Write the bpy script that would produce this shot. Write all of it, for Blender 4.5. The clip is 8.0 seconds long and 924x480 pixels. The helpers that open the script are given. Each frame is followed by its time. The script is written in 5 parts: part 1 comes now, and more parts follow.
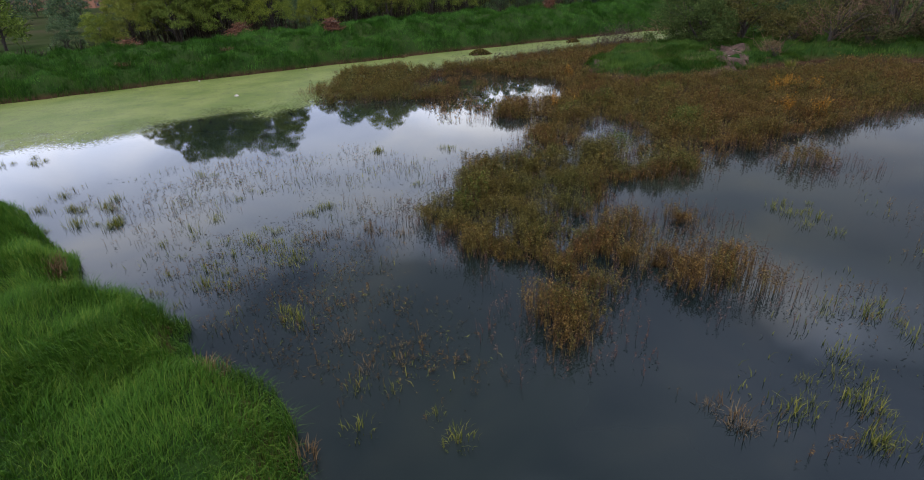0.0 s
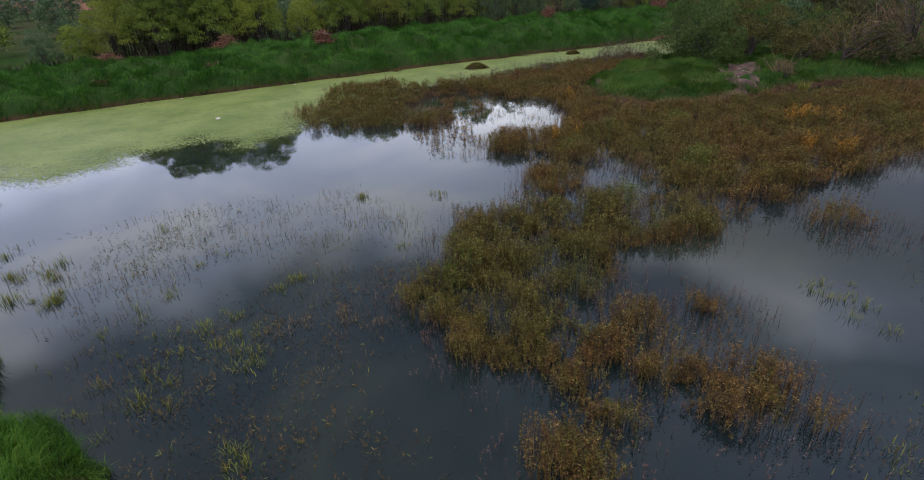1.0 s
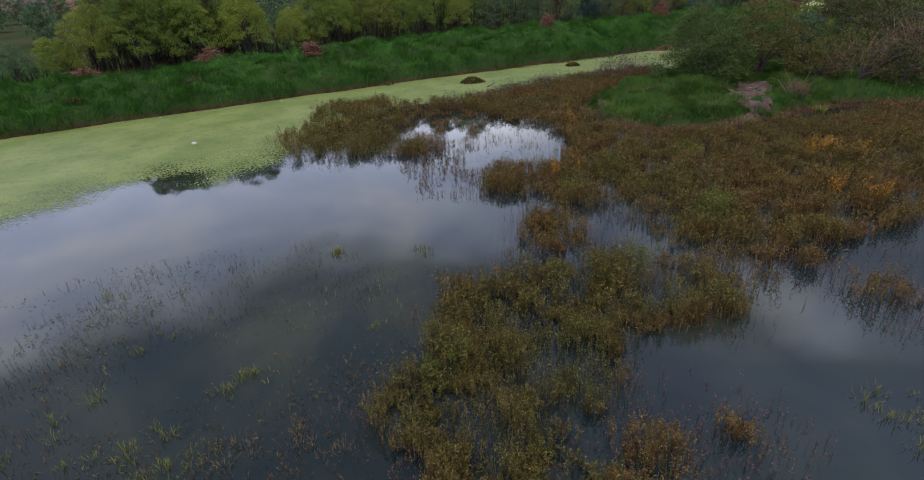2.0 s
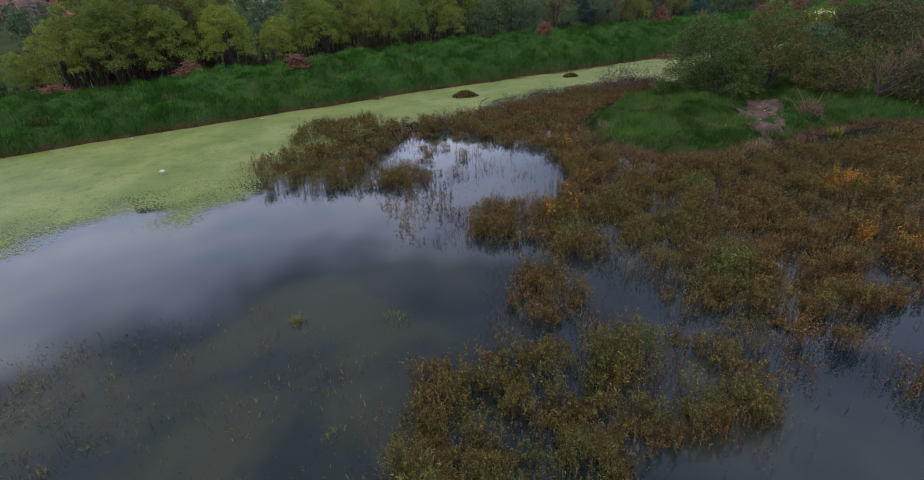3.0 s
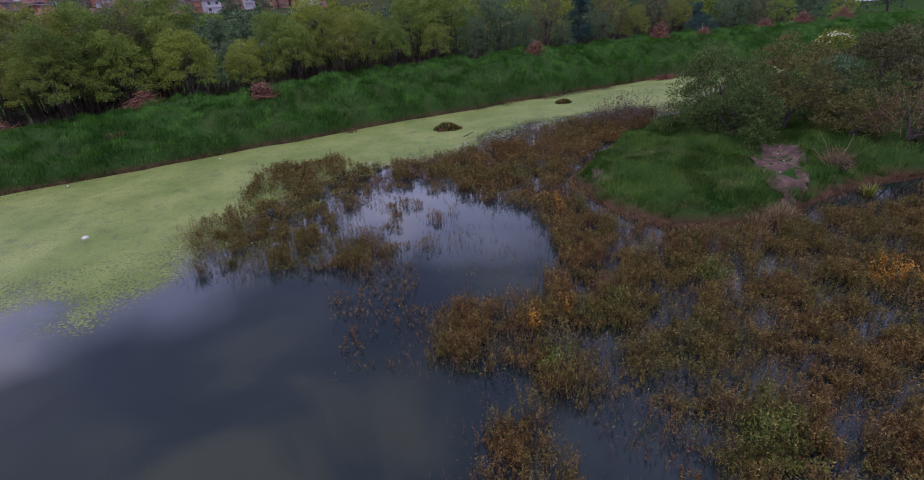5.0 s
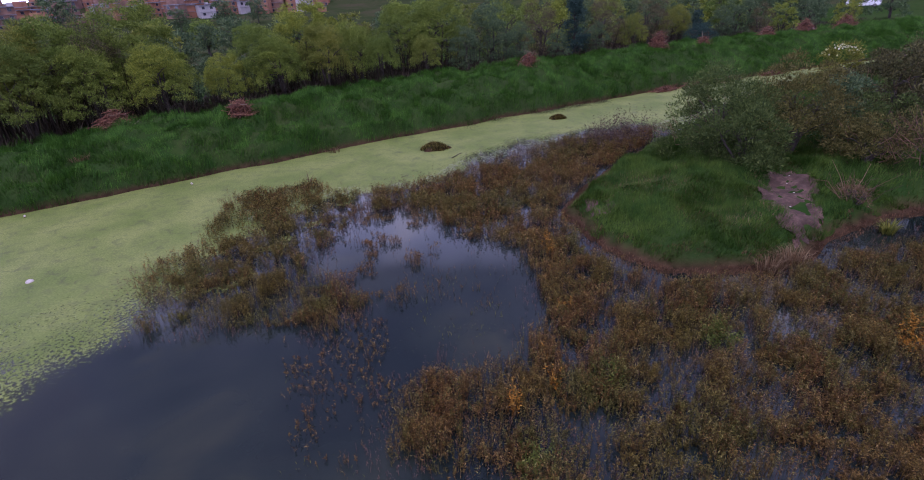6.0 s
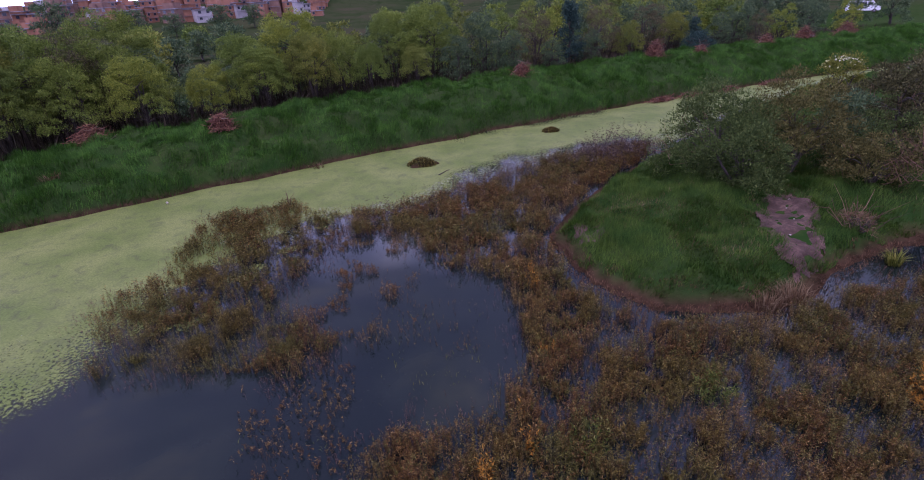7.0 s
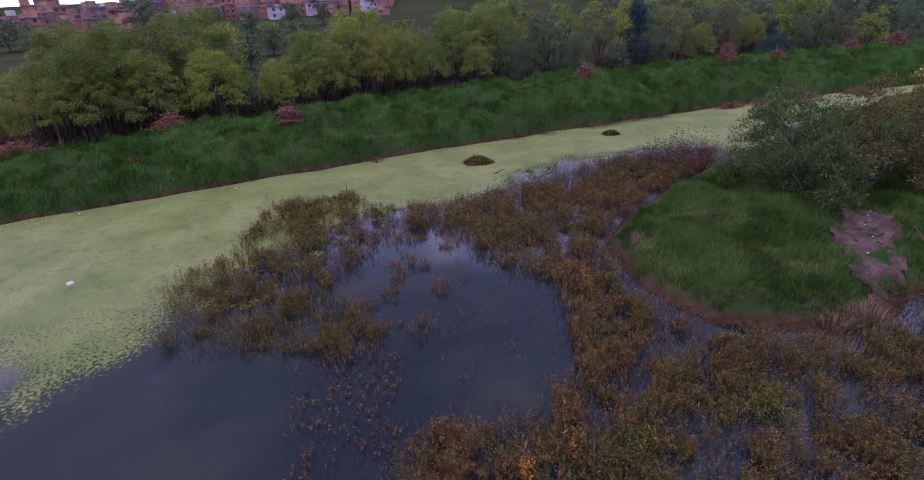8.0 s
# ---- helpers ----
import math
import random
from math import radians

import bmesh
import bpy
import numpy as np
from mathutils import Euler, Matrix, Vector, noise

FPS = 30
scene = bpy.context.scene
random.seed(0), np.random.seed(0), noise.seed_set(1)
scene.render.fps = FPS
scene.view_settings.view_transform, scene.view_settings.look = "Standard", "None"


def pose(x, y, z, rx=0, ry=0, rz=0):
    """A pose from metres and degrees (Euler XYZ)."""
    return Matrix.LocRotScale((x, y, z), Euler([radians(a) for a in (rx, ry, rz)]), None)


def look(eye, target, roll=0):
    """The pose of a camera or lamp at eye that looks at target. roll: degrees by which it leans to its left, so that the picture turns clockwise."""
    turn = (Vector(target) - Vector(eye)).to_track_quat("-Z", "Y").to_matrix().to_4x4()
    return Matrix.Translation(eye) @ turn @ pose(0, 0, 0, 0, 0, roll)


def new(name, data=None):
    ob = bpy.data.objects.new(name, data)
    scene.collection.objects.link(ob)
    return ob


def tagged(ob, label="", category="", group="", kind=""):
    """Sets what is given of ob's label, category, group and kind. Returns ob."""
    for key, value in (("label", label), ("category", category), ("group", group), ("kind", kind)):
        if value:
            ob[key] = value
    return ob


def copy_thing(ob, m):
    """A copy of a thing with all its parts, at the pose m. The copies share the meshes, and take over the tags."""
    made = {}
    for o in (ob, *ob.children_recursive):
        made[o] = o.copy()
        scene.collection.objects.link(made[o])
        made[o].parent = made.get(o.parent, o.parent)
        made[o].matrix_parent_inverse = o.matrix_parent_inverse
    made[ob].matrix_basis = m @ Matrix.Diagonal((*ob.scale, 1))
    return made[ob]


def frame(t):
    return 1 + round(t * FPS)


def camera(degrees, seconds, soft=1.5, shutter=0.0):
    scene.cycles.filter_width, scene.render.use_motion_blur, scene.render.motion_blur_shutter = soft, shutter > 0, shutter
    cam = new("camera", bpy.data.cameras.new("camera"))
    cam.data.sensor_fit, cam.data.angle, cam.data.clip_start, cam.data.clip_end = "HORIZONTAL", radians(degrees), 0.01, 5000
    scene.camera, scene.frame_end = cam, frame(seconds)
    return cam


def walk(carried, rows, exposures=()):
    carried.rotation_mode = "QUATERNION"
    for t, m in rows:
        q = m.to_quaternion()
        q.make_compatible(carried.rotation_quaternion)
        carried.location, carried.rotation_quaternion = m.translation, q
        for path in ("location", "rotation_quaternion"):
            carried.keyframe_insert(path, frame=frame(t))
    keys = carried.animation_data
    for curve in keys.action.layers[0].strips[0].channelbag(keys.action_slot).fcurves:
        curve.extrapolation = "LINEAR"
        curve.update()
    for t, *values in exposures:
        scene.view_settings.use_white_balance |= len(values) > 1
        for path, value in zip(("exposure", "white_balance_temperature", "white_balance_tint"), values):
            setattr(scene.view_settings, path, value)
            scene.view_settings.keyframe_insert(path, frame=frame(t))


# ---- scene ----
cam = camera(85.3, 8.0, soft=1.0)
PATH = [
    (0, (0.528, 0.814, 4.9), (0.45, 2.605, 4.014), -3.0),
    (0.5, (0.622, 1.895, 5.368), (0.548, 3.686, 4.481), -3.0),
    (1, (0.714, 3.057, 5.764), (0.643, 4.848, 4.876), -2.9),
    (1.5, (0.837, 4.216, 6.154), (0.769, 6.007, 5.266), -2.8),
    (3, (1.497, 7.858, 7.124), (1.432, 9.649, 6.235), -3.1),
    (3.5, (1.722, 8.956, 7.437), (1.66, 10.748, 6.549), -3.1),
    (4, (1.953, 10.044, 7.704), (1.896, 11.836, 6.818), -3.0),
    (4.5, (2.183, 11.131, 8.025), (2.129, 12.923, 7.141), -3.1),
    (6, (3.17, 14.599, 8.879), (3.122, 16.396, 8.002), -3.3),
    (6.5, (3.6, 15.56, 9.181), (3.552, 17.36, 8.309), -3.3),
    (7, (3.921, 16.071, 9.287), (3.874, 17.872, 8.418), -3.3),
    (7.5, (4.021, 16.111, 9.247), (3.972, 17.911, 8.379), -3.3),
    (7.6, (4.016, 16.056, 9.25), (3.958, 17.857, 8.382), -3.3),
    (7.7, (3.99, 15.993, 9.263), (3.898, 17.794, 8.397), -3.2),
    (7.8, (3.941, 15.967, 9.262), (3.818, 17.766, 8.396), -3.1),
    (7.9, (3.884, 15.959, 9.249), (3.7, 17.754, 8.386), -2.9),
    (8, (3.847, 15.939, 9.238), (3.6, 17.728, 8.379), -2.8),
]
walk(cam, [(t, look(eye, target, roll)) for t, eye, target, roll in PATH],
     exposures=[(0, 0.12, 6750, 21), (4.5, 0.08, 6120, 37), (6.5, 0.08, 5880, 58), (8, 0.08, 5800, 63)])

# ---- world and light ----
SUN_ELEVATION, SUN_TURN = radians(74), radians(190)
world = bpy.data.worlds.new("overcast_sky")
scene.world = world
world.use_nodes = True
wn, wl = world.node_tree.nodes, world.node_tree.links
wn.clear()


def wnode(kind, **values):
    n = wn.new(kind)
    for key, value in values.items():
        n.inputs[key].default_value = value
    return n


sky = wn.new("ShaderNodeTexSky")
sky.sky_type, sky.sun_disc = "NISHITA", False
sky.sun_elevation, sky.sun_rotation = SUN_ELEVATION, SUN_TURN
coord = wn.new("ShaderNodeTexCoord")
split = wn.new("ShaderNodeSeparateXYZ")
wl.new(coord.outputs["Generated"], split.inputs[0])
lift = wn.new("ShaderNodeMath")
lift.operation = "MAXIMUM"
wl.new(split.outputs["Z"], lift.inputs[0])
lift.inputs[1].default_value = 0.0
flat = wn.new("ShaderNodeVectorMath")
flat.operation = "MULTIPLY"
wl.new(coord.outputs["Generated"], flat.inputs[0])
flat.inputs[1].default_value = (1.0, 1.0, 2.2)
clouds = wnode("ShaderNodeTexNoise", Scale=3.2, Detail=5.0, Roughness=0.5, Distortion=0.5)
wl.new(flat.outputs[0], clouds.inputs["Vector"])
shade = wn.new("ShaderNodeValToRGB")
shade.color_ramp.elements[0].position, shade.color_ramp.elements[0].color = 0.36, (0.465, 0.58, 0.77, 1)
shade.color_ramp.elements[1].position, shade.color_ramp.elements[1].color = 0.66, (0.83, 0.93, 1.0, 1)
mid = shade.color_ramp.elements.new(0.5)
mid.color = (0.6, 0.73, 0.91, 1)
wl.new(clouds.outputs["Fac"], shade.inputs["Fac"])
# an overcast sky, brightest at the zenith and low over the horizon, greyer between
high = wn.new("ShaderNodeValToRGB")
high.color_ramp.elements[0].position, high.color_ramp.elements[0].color = 0.08, (2.5, 2.5, 2.5, 1)
high.color_ramp.elements[1].position, high.color_ramp.elements[1].color = 0.49, (0.4, 0.4, 0.44, 1)
low_sky = high.color_ramp.elements.new(0.24)
low_sky.color = (1.35, 1.35, 1.37, 1)
bend = high.color_ramp.elements.new(0.425)
bend.color = (1.3, 1.3, 1.33, 1)
dull = high.color_ramp.elements.new(0.78)
dull.color = (0.42, 0.42, 0.46, 1)
top = high.color_ramp.elements.new(0.97)
top.color = (1.35, 1.35, 1.35, 1)
ragged = wnode("ShaderNodeTexNoise", Scale=2.6, Detail=4.0, Roughness=0.5, Distortion=0.3)
wl.new(coord.outputs["Generated"], ragged.inputs["Vector"])
edge = wn.new("ShaderNodeMath")
edge.operation = "MULTIPLY_ADD"
edge.inputs[1].default_value = 0.3
wl.new(ragged.outputs["Fac"], edge.inputs[0])
sunk = wn.new("ShaderNodeMath")
sunk.operation = "SUBTRACT"
sunk.inputs[1].default_value = 0.15
wl.new(lift.outputs[0], sunk.inputs[0])
wl.new(sunk.outputs[0], edge.inputs[2])
wl.new(edge.outputs[0], high.inputs["Fac"])
cloud_col = wn.new("ShaderNodeMix")
cloud_col.data_type, cloud_col.blend_type = "RGBA", "MULTIPLY"
cloud_col.inputs["Factor"].default_value = 1.0
wl.new(shade.outputs["Color"], cloud_col.inputs["A"])
wl.new(high.outputs["Color"], cloud_col.inputs["B"])
east = wn.new("ShaderNodeMapRange")
east.interpolation_type = "SMOOTHSTEP"
for slot, value in (("From Min", -0.1), ("From Max", 0.45), ("To Min", 0.56), ("To Max", 0.15)):
    east.inputs[slot].default_value = value
wl.new(split.outputs["X"], east.inputs["Value"])
level_out = wn.new("ShaderNodeMapRange")
level_out.interpolation_type = "SMOOTHSTEP"
for slot, value in (("From Min", 0.38), ("From Max", 0.65), ("To Min", 0.0), ("To Max", 1.0)):
    level_out.inputs[slot].default_value = value
wl.new(split.outputs["Z"], level_out.inputs["Value"])
even = wn.new("ShaderNodeMix")
wl.new(level_out.outputs[0], even.inputs["Factor"])
wl.new(east.outputs[0], even.inputs["A"])
above = wn.new("ShaderNodeMapRange")
for slot, value in (("From Min", -0.1), ("From Max", 0.6), ("To Min", 0.66), ("To Max", 1.45)):
    above.inputs[slot].default_value = value
wl.new(split.outputs["X"], above.inputs["Value"])
wl.new(above.outputs[0], even.inputs["B"])
side_on = wn.new("ShaderNodeVectorMath")
side_on.operation = "SCALE"
wl.new(cloud_col.outputs["Result"], side_on.inputs[0])
wl.new(even.outputs["Result"], side_on.inputs["Scale"])
gain = wn.new("ShaderNodeVectorMath")
gain.operation = "SCALE"
gain.inputs["Scale"].default_value = 31.0
wl.new(side_on.outputs[0], gain.inputs[0])
over = wn.new("ShaderNodeMix")
over.data_type = "RGBA"
over.inputs["Factor"].default_value = 0.88
wl.new(sky.outputs[0], over.inputs["A"])
wl.new(gain.outputs[0], over.inputs["B"])
back = wnode("ShaderNodeBackground", Strength=0.1)
wl.new(over.outputs["Result"], back.inputs["Color"])
wout = wn.new("ShaderNodeOutputWorld")
wl.new(back.outputs[0], wout.inputs["Surface"])

sun = new("sun", bpy.data.lights.new("sun", "SUN"))
sun.data.energy, sun.data.angle, sun.data.color = 1.5, radians(34), (1.0, 0.97, 0.92)
sun.matrix_world = look((0, 0, 0), (-math.sin(SUN_TURN) * math.cos(SUN_ELEVATION), -math.cos(SUN_TURN) * math.cos(SUN_ELEVATION), -math.sin(SUN_ELEVATION)))


# ---- materials ----
class Mat:
    """A node material with a few shorthands."""

    def __init__(self, name):
        self.m = bpy.data.materials.new(name)
        self.m.use_nodes = True
        self.n, self.l = self.m.node_tree.nodes, self.m.node_tree.links
        self.p = self.n["Principled BSDF"]
        self.out = self.n["Material Output"]

    def set(self, **values):
        for key, value in values.items():
            self.p.inputs[key.replace("_", " ")].default_value = value
        return self

    def where(self):
        return self.n.new("ShaderNodeNewGeometry").outputs["Position"]

    def noise(self, scale, detail=4.0, rough=0.55, distortion=0.0, vector=None):
        t = self.n.new("ShaderNodeTexNoise")
        t.inputs["Scale"].default_value, t.inputs["Detail"].default_value = scale, detail
        t.inputs["Roughness"].default_value, t.inputs["Distortion"].default_value = rough, distortion
        self.l.new(vector or self.where(), t.inputs["Vector"])
        return t.outputs["Fac"]

    def ramp(self, fac, *stops):
        r = self.n.new("ShaderNodeValToRGB")
        e = r.color_ramp.elements
        while len(e) < len(stops):
            e.new(0.5)
        for k, (at, col) in zip(e, stops):
            k.position, k.color = at, (*col, 1)
        self.l.new(fac, r.inputs["Fac"])
        return r.outputs["Color"]

    def mix(self, fac, a, b, how="MIX"):
        x = self.n.new("ShaderNodeMix")
        x.data_type, x.blend_type = "RGBA", how
        for slot, value in (("Factor", fac), ("A", a), ("B", b)):
            if hasattr(value, "is_linked"):
                self.l.new(value, x.inputs[slot])
            else:
                x.inputs[slot].default_value = value if slot == "Factor" else (*value, 1)
        return x.outputs["Result"]

    def island(self):
        return self.n.new("ShaderNodeNewGeometry").outputs["Random Per Island"]

    def each(self):
        return self.n.new("ShaderNodeObjectInfo").outputs["Random"]

    def colour(self, socket):
        self.l.new(socket, self.p.inputs["Base Color"])
        return self

    def bump(self, height, strength=0.4, distance=0.02):
        b = self.n.new("ShaderNodeBump")
        b.inputs["Strength"].default_value, b.inputs["Distance"].default_value = strength, distance
        self.l.new(height, b.inputs["Height"])
        self.l.new(b.outputs[0], self.p.inputs["Normal"])
        return self

    def thin(self, col, share=0.3):
        """Leaves let part of the light through."""
        t = self.n.new("ShaderNodeBsdfTranslucent")
        self.l.new(col, t.inputs["Color"])
        x = self.n.new("ShaderNodeMixShader")
        x.inputs[0].default_value = share
        self.l.new(self.p.outputs[0], x.inputs[1])
        self.l.new(t.outputs[0], x.inputs[2])
        self.l.new(x.outputs[0], self.out.inputs["Surface"])
        return self


def foliage(name, stops, patch=None, patch_scale=0.5, rough=0.7, share=0.3, hues=None, sprig=None):
    """Leaf colours that vary leaf by leaf, and in larger patches over the place."""
    k = Mat(name)
    col = k.ramp(k.island(), *stops)
    if patch:
        soft = k.ramp(k.noise(patch_scale, 3.0), (0.4, (0, 0, 0)), (0.62, (1, 1, 1)))
        col = k.mix(soft, col, k.ramp(k.island(), *patch))
    if hues:
        col = k.mix(1.0, col, k.ramp(k.each(), *hues), "MULTIPLY")
    if sprig:
        # plants of different age stand side by side
        col = k.mix(1.0, col, k.ramp(k.noise(sprig, 2.0), (0.36, (0.5, 0.47, 0.52)), (0.52, (1.0, 1.0, 1.0)), (0.66, (1.5, 1.5, 1.3))), "MULTIPLY")
    k.colour(col).set(Roughness=rough, Specular_IOR_Level=0.12).thin(col, share)
    return k.m


M = {}
M["grass"] = foliage("grass", [(0.0, (0.022, 0.068, 0.008)), (0.55, (0.041, 0.127, 0.0115)), (1.0, (0.092, 0.19, 0.021))],
                     [(0.0, (0.029, 0.083, 0.01)), (0.6, (0.066, 0.168, 0.015)), (1.0, (0.165, 0.23, 0.034))], 0.7)
M["bank_grass"] = foliage("bank_grass", [(0.0, (0.012, 0.047, 0.007)), (0.6, (0.025, 0.09, 0.0105)), (1.0, (0.05, 0.13, 0.019))],
                          [(0.0, (0.026, 0.092, 0.01)), (0.7, (0.056, 0.165, 0.018)), (1.0, (0.115, 0.215, 0.035))], 1.5)
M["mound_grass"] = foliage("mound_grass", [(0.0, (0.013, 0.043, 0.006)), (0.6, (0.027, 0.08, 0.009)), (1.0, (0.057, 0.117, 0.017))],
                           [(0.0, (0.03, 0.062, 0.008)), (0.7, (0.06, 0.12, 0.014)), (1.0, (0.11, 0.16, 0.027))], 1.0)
M["dry_grass"] = foliage("dry_grass", [(0.0, (0.0744, 0.0434, 0.0186)), (0.6, (0.149, 0.093, 0.0434)), (1.0, (0.223, 0.167, 0.093))], share=0.15)
M["marsh_olive"] = foliage("marsh_olive", [(0.0, (0.0278, 0.0305, 0.0086)), (0.5, (0.0743, 0.0708, 0.014)), (0.86, (0.156, 0.139, 0.0359)), (1.0, (0.231, 0.206, 0.0703))],
                           [(0.0, (0.0409, 0.0322, 0.00938)), (0.5, (0.104, 0.0753, 0.0157)), (0.86, (0.186, 0.136, 0.0329)), (1.0, (0.251, 0.21, 0.0744))], 0.6, sprig=6.5)
M["marsh_brown"] = foliage("marsh_brown", [(0.0, (0.0474, 0.0246, 0.0109)), (0.5, (0.119, 0.0606, 0.0187)), (0.86, (0.214, 0.114, 0.0336)), (1.0, (0.329, 0.206, 0.082))],
                           [(0.0, (0.0474, 0.0308, 0.0109)), (0.5, (0.109, 0.0694, 0.0187)), (0.86, (0.206, 0.127, 0.0336)), (1.0, (0.329, 0.215, 0.082))], 0.6, sprig=6.5)
M["marsh_red"] = foliage("marsh_red", [(0.0, (0.05, 0.026, 0.022)), (0.6, (0.115, 0.058, 0.042)), (1.0, (0.21, 0.125, 0.085))], share=0.25)
M["marsh_green"] = foliage("marsh_green", [(0.0, (0.0328, 0.0545, 0.00955)), (0.55, (0.0819, 0.109, 0.0177)), (0.9, (0.163, 0.178, 0.0341)), (1.0, (0.328, 0.287, 0.0955))])
M["marsh_orange"] = foliage("marsh_orange", [(0.0, (0.17, 0.07, 0.01)), (0.6, (0.36, 0.155, 0.014)), (1.0, (0.5, 0.27, 0.045))], share=0.25)
M["weed_green"] = foliage("weed_green", [(0.0, (0.0592, 0.0749, 0.0124)), (0.6, (0.142, 0.16, 0.0234)), (1.0, (0.296, 0.26, 0.0544))])
M["willow_leaf"] = foliage("willow_leaf", [(0.0, (0.0849, 0.116, 0.0255)), (0.6, (0.189, 0.229, 0.0416)), (1.0, (0.326, 0.354, 0.0756))],
                           [(0.0, (0.0661, 0.0983, 0.0236)), (0.6, (0.138, 0.183, 0.0378)), (1.0, (0.255, 0.305, 0.0709))], 0.25, hues=[(0.0, (0.66, 0.8, 0.7)), (0.3, (0.9, 1.0, 0.85)), (0.6, (1.15, 1.12, 0.8)), (0.85, (1.0, 0.9, 0.8)), (1.0, (0.75, 0.84, 0.75))])
M["dark_leaf"] = foliage("dark_leaf", [(0.0, (0.033, 0.0637, 0.0323)), (0.7, (0.0825, 0.137, 0.0606)), (1.0, (0.176, 0.228, 0.101))])
M["dull_leaf"] = foliage("dull_leaf", [(0.0, (0.045, 0.038, 0.024)), (0.6, (0.098, 0.088, 0.045)), (1.0, (0.2, 0.185, 0.07))])
M["conifer_leaf"] = foliage("conifer_leaf", [(0.0, (0.013, 0.0364, 0.0286)), (0.7, (0.0286, 0.065, 0.052)), (1.0, (0.052, 0.0975, 0.0715))], share=0.1)
M["shrub_leaf"] = foliage("shrub_leaf", [(0.0, (0.0266, 0.0488, 0.0125)), (0.6, (0.0627, 0.0996, 0.0242)), (1.0, (0.138, 0.175, 0.0468))])
M["olive_leaf"] = foliage("olive_leaf", [(0.0, (0.046, 0.0483, 0.0138)), (0.6, (0.103, 0.0978, 0.0259)), (1.0, (0.196, 0.172, 0.0518))])
M["brown_leaf"] = foliage("brown_leaf", [(0.0, (0.0252, 0.0278, 0.0105)), (0.6, (0.0612, 0.0595, 0.021)), (1.0, (0.135, 0.125, 0.0435))], share=0.15)
M["rim_straw"] = foliage("rim_straw", [(0.0, (0.04, 0.021, 0.011)), (0.6, (0.092, 0.046, 0.022)), (1.0, (0.17, 0.098, 0.048))], share=0.1)
M["reed_stem"] = foliage("reed_stem", [(0.0, (0.03, 0.02, 0.017)), (0.6, (0.075, 0.05, 0.04)), (1.0, (0.16, 0.12, 0.085))], share=0.1)
# brown of stems and undergrowth, darkened to hold the shade under the crowns
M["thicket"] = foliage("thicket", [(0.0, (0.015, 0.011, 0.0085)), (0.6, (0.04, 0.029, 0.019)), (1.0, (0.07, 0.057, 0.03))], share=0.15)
M["sunken_weed"] = foliage("sunken_weed", [(0.0, (0.016, 0.018, 0.014)), (0.6, (0.035, 0.036, 0.022)), (1.0, (0.075, 0.07, 0.04))], share=0.0)
M["flower"] = foliage("flower", [(0.0, (0.4, 0.42, 0.12)), (0.5, (0.6, 0.6, 0.3)), (1.0, (0.75, 0.74, 0.6))])

k = Mat("bark")
k.colour(k.ramp(k.noise(9.0), (0.3, (0.022, 0.017, 0.013)), (0.7, (0.07, 0.054, 0.04)))).set(Roughness=0.9).bump(k.noise(30.0), 0.6, 0.03)
M["bark"] = k.m
k = Mat("dead_twig")
k.colour(k.ramp(k.island(), (0.0, (0.055, 0.019, 0.01)), (0.6, (0.13, 0.045, 0.021)), (1.0, (0.26, 0.125, 0.06)))).set(Roughness=0.85)
M["dead_twig"] = k.m
k = Mat("bare_twig")
k.colour(k.ramp(k.island(), (0.0, (0.055, 0.027, 0.017)), (0.6, (0.14, 0.068, 0.04)), (1.0, (0.25, 0.145, 0.085)))).set(Roughness=0.85)
M["bare_twig"] = k.m
k = Mat("pale_twig")
k.colour(k.ramp(k.island(), (0.0, (0.09, 0.06, 0.04)), (1.0, (0.24, 0.18, 0.12)))).set(Roughness=0.85)
M["pale_twig"] = k.m

k = Mat("soil")
wet = k.n.new("ShaderNodeSeparateXYZ")
k.l.new(k.where(), wet.inputs[0])
level = k.n.new("ShaderNodeMapRange")
level.inputs["From Min"].default_value, level.inputs["From Max"].default_value = 0.1, 0.42
k.l.new(wet.outputs["Z"], level.inputs["Value"])
mud = k.ramp(k.noise(3.0), (0.3, (0.022, 0.014, 0.008)), (0.7, (0.06, 0.035, 0.02)))
turf = k.mix(k.ramp(k.noise(1.3), (0.4, (0, 0, 0)), (0.65, (1, 1, 1))), (0.013, 0.036, 0.008), (0.025, 0.048, 0.011))
turf = k.mix(k.ramp(k.noise(0.05, 5.0), (0.45, (0, 0, 0)), (0.6, (1, 1, 1))), turf, (0.024, 0.045, 0.013))
turf = k.mix(k.ramp(k.noise(0.13, 8.0, 0.7, 1.0), (0.5, (0, 0, 0)), (0.62, (0.18, 0.18, 0.18))), turf, (0.062, 0.045, 0.028))
